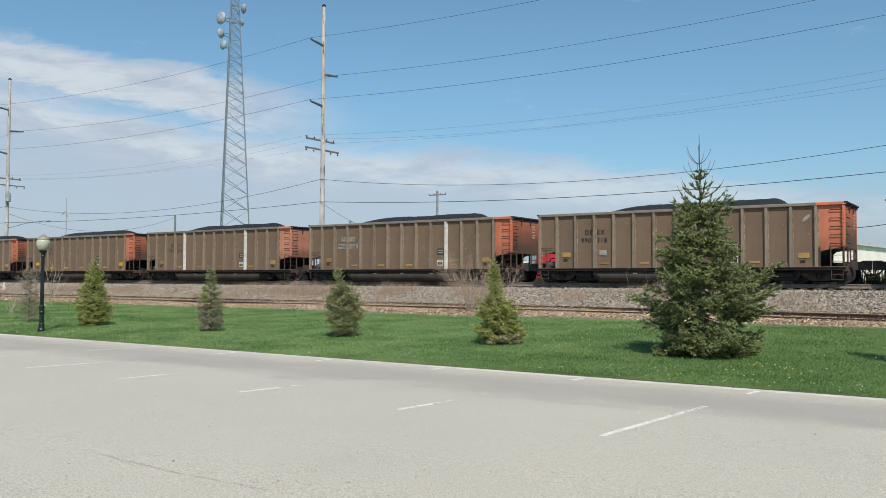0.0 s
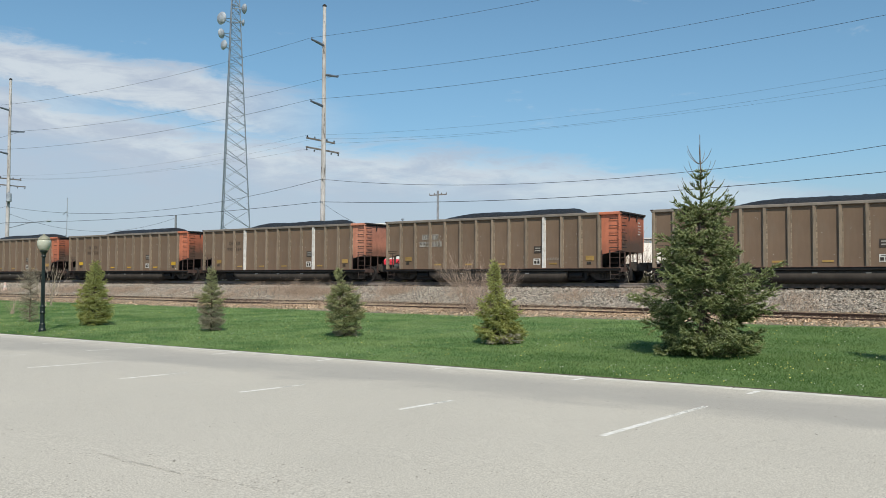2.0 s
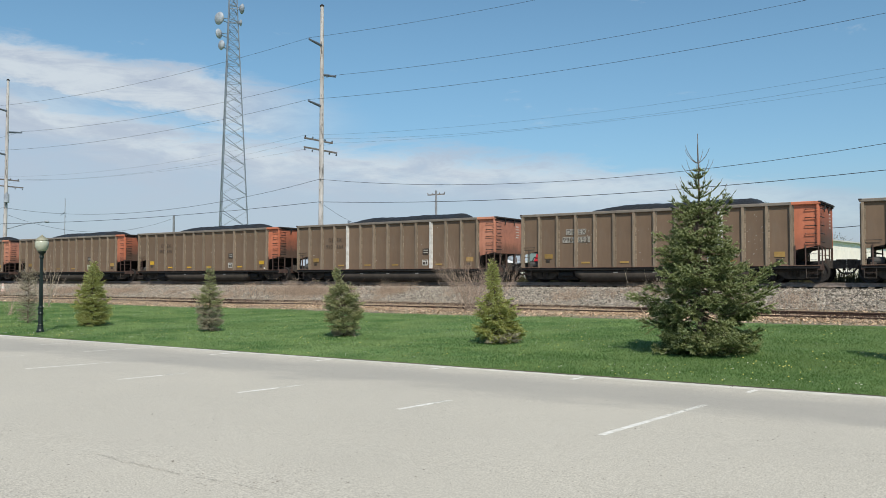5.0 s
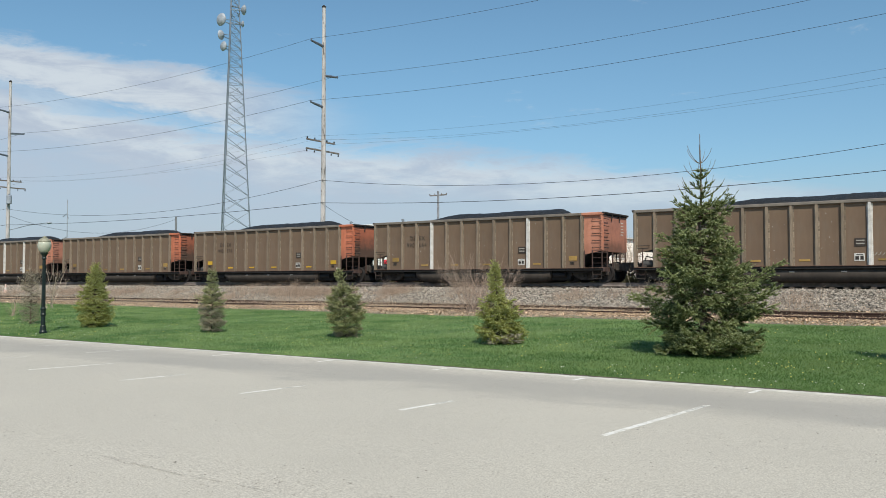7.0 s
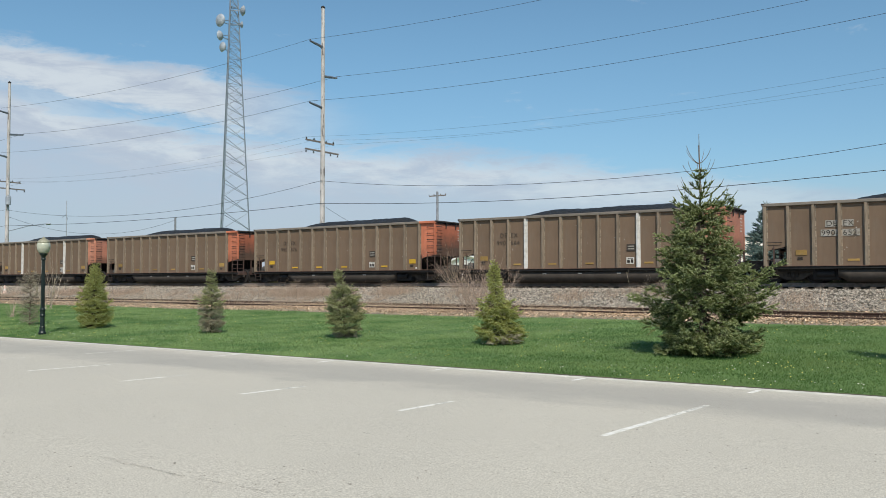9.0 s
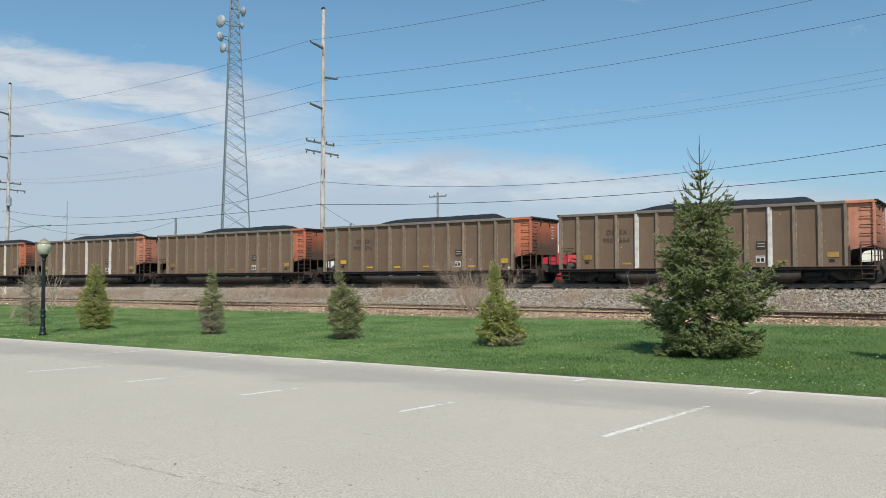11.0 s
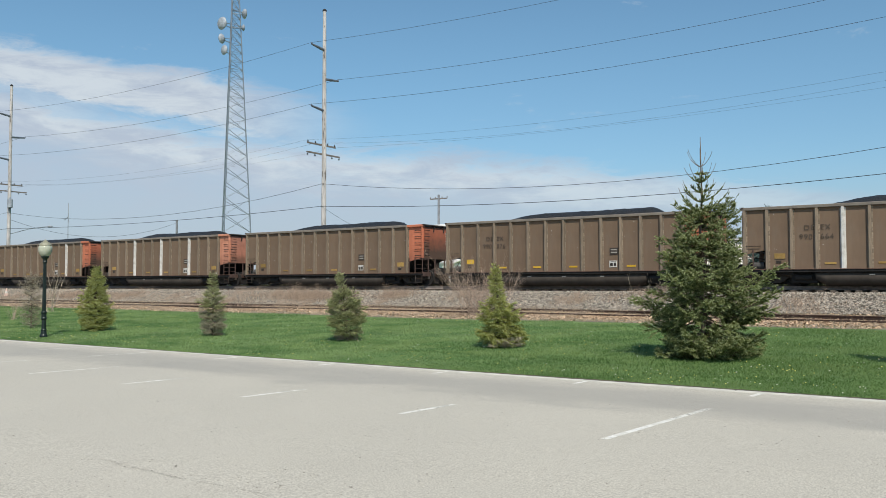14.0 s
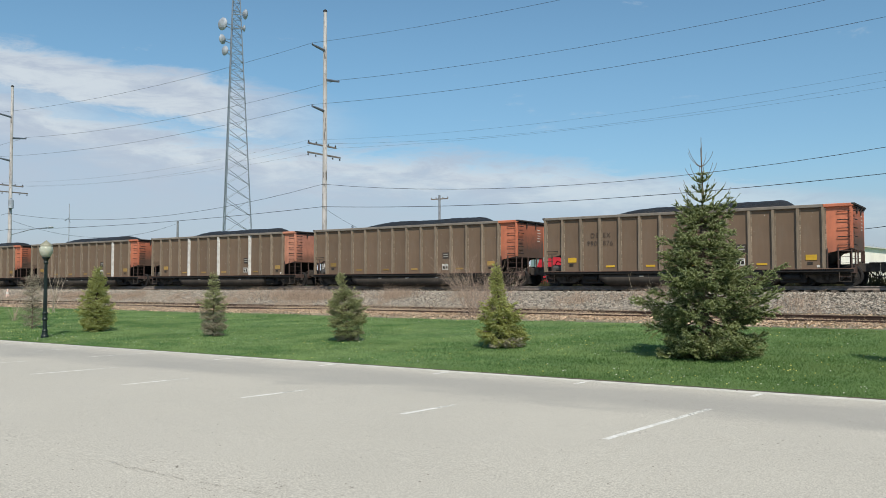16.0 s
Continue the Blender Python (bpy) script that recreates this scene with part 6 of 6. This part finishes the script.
    for s in (0, 1):
        part("roof_slope", Build().prism([(-0.3, 2.9), (3.5, 4.64), (3.5, 4.76), (-0.3, 3.02)] if s == 0 else [(7.3, 2.9), (3.5, 4.64), (3.5, 4.76), (7.3, 3.02)], -0.3, 8.3, "y"), GREY_ROOF, house)
    for x in (1.2, 4.6):
        part("window", Build().soft_box(x, x + 0.9, -0.06, 0.01, 1.1, 2.2, 0.01), GLASSY, house)


def make_van():
    """A red delivery van parked with its rear to the track."""
    van = thing("red_van", "tall bright red delivery van parked beside a white house", "van", pose(-43.7, 56.6, GROUND_BACK - 0.05, 0, 0, 37))
    part("body", Build().prism([(0, 0.45), (0, 2.56), (0.15, 2.72), (3.3, 2.72), (4.1, 1.7), (4.9, 1.25), (5.0, 0.45)], -0.98, 0.98, "y"), RED, van, at=pose(0, 0, 0, 0, 0, 90))
    for x in (-0.48, 0.48):
        part("rear_door", Build().soft_box(x - 0.45, x + 0.45, -0.03, 0.0, 0.6, 2.52, 0.01), RED, van)
    part("bumper", Build().soft_box(-1.0, 1.0, -0.12, -0.002, 0.38, 0.58, 0.02), IRON, van)
    tyre = Build().wheel([(0.15, -0.1), (0.30, -0.1), (0.33, -0.06), (0.33, 0.06), (0.30, 0.1), (0.15, 0.1)], 16).mesh("van_tyre", IRON)
    for x in (-0.87, 0.87):
        for y in (0.9, 4.0):
            part("wheel", tyre, None, van, at=pose(x, y, 0.33, 0, 0, 90))


GREY_GREEN = material("grey_green_paint", (0.22, 0.30, 0.29), 0.5, 0.1, 2.0, 50.0)
make_buildings()
make_van()


def make_far_plants():
    conifer("blue_spruce", "blue-grey spruce beyond the railway track", -14.4, 60.0, GROUND_BACK - 0.05, 6.4,
            ((0.02, 2.3), (0.2, 2.2), (0.4, 1.75), (0.6, 1.15), (0.8, 0.6), (0.97, 0.1)), NEEDLE_BLUE, 31, 0.26, 8, 0.07, 0.040, 0.3, 0.0, 3, gaps=3.0, finger=0.36, core=0.035)
    conifer("pine_tree", "dark olive evergreen behind the railway track", -17.05, 59.3, GROUND_BACK - 0.05, 6.95,
            ((0.02, 1.5), (0.3, 1.5), (0.6, 1.2), (0.8, 0.95), (0.92, 0.7), (0.98, 0.3)), NEEDLE, 32, 0.34, 6, 0.07, 0.030, 0.1, 0.0, 3, gaps=3.4, finger=0.34, core=0.02)
    bare_shrub("bare_shrub", "leafless tan shrub in front of the warehouse", -25.6, 60.5, GROUND_BACK - 0.05, 4.2, 0.7, 30, 33, STRAW, 0.03)
    bare_shrub("bare_shrub", "leafless grey shrub in front of the warehouse", -23.4, 60.0, GROUND_BACK - 0.05, 3.4, 0.8, 26, 34, TWIG, 0.025)
    # a belt of bare trees along the horizon
    rng = random.Random(40)
    for k in range(46):
        x, y = -150 + k * 4.9 + rng.uniform(-2, 2), rng.uniform(165, 190)
        h = rng.uniform(8.5, 11.5)
        tree = thing("far_tree", "distant bare grey-brown tree on the horizon", "tree", (x, y, 0.6), "distant tree belt")
        part("trunk", Build().tube([(0, 0, 0), (rng.uniform(-0.3, 0.3), 0, h * 0.5), (rng.uniform(-0.6, 0.6), 0, h * 0.8)], [0.25, 0.18, 0.08], 6), BARK, tree)
        b = Build()
        for _ in range(900):
            a, u = rng.uniform(0, 6.283), rng.random()
            rad = h * 0.36 * math.sqrt(rng.random()) * (1 - 0.5 * abs(u - 0.4))
            p = Vector((rad * math.cos(a), rad * math.sin(a), h * (0.22 + 0.78 * u * (1 - 0.3 * rad / (h * 0.36)))))
            d = Vector((math.cos(a) * 0.6, math.sin(a) * 0.6, rng.uniform(0.2, 1))).normalized() * rng.uniform(0.3, 0.7)
            s = Vector((rng.uniform(-1, 1), rng.uniform(-1, 1), rng.uniform(-1, 1))) * 0.05
            b.add([p - s, p + s, p + d], [(0, 1, 2)])
        part("crown", b, FAR_TREE, tree)


make_far_plants()


def make_cone():
    x, y = -67.6, 36.3
    cone = thing("traffic_cone", "faded pale orange traffic cone on the ballast", "traffic cone", (x, y, ground_z(x, y) + 0.03))
    part("base", Build().soft_box(-0.2, 0.2, -0.2, 0.2, 0, 0.04, 0.01), CONE, cone)
    part("body", Build().lathe([(0.15, 0.03), (0.035, 0.68), (0.02, 0.70)], 14), CONE, cone)
    part("band", Build().lathe([(0.117, 0.27), (0.093, 0.42)], 14), WHITE, cone, "white reflective band")


CONE = material("cone_plastic", (0.70, 0.50, 0.42), 0.6, 0.1, 4.0, 50.0)
make_cone()


# ---- a fly that crosses close to the eye ----
def make_fly():
    fly = thing("fly", "small dark fly crossing the air close by", "insect", (0, 0, 0))
    part("body", Build().tube([(-0.005, 0, 0), (-0.003, 0, 0.0004), (0.0, 0, 0.0006), (0.003, 0, 0.0002), (0.0048, 0, 0)], [0.0008, 0.0019, 0.0018, 0.0016, 0.0006], 8), BLACK, fly)
    part("head", Build().lathe([(0.0003, -0.0012), (0.0014, -0.0006), (0.0015, 0.0005), (0.0004, 0.0012)], 8, (-0.0062, 0, 0)), BLACK, fly)
    for s in (-1, 1):
        part("wing", Build().prism([(-0.002, s * 0.001), (0.003, s * 0.0055), (0.0055, s * 0.005), (0.004, s * 0.0015)], 0.0018, 0.0020, "z"), FADED, fly)
    return fly


FLY = make_fly()


def air(right, up, far, turn=34.35, tilt=2.136):
    """A place in front of the eye: shares of the distance to the right and up, and the distance."""
    a, b = radians(turn), radians(tilt)
    ahead = Vector((-math.sin(a) * math.cos(b), math.cos(a) * math.cos(b), math.sin(b)))
    side = Vector((math.cos(a), math.sin(a), 0))
    return Vector(EYE) + far * (ahead + right * side + up * side.cross(ahead))


motions()
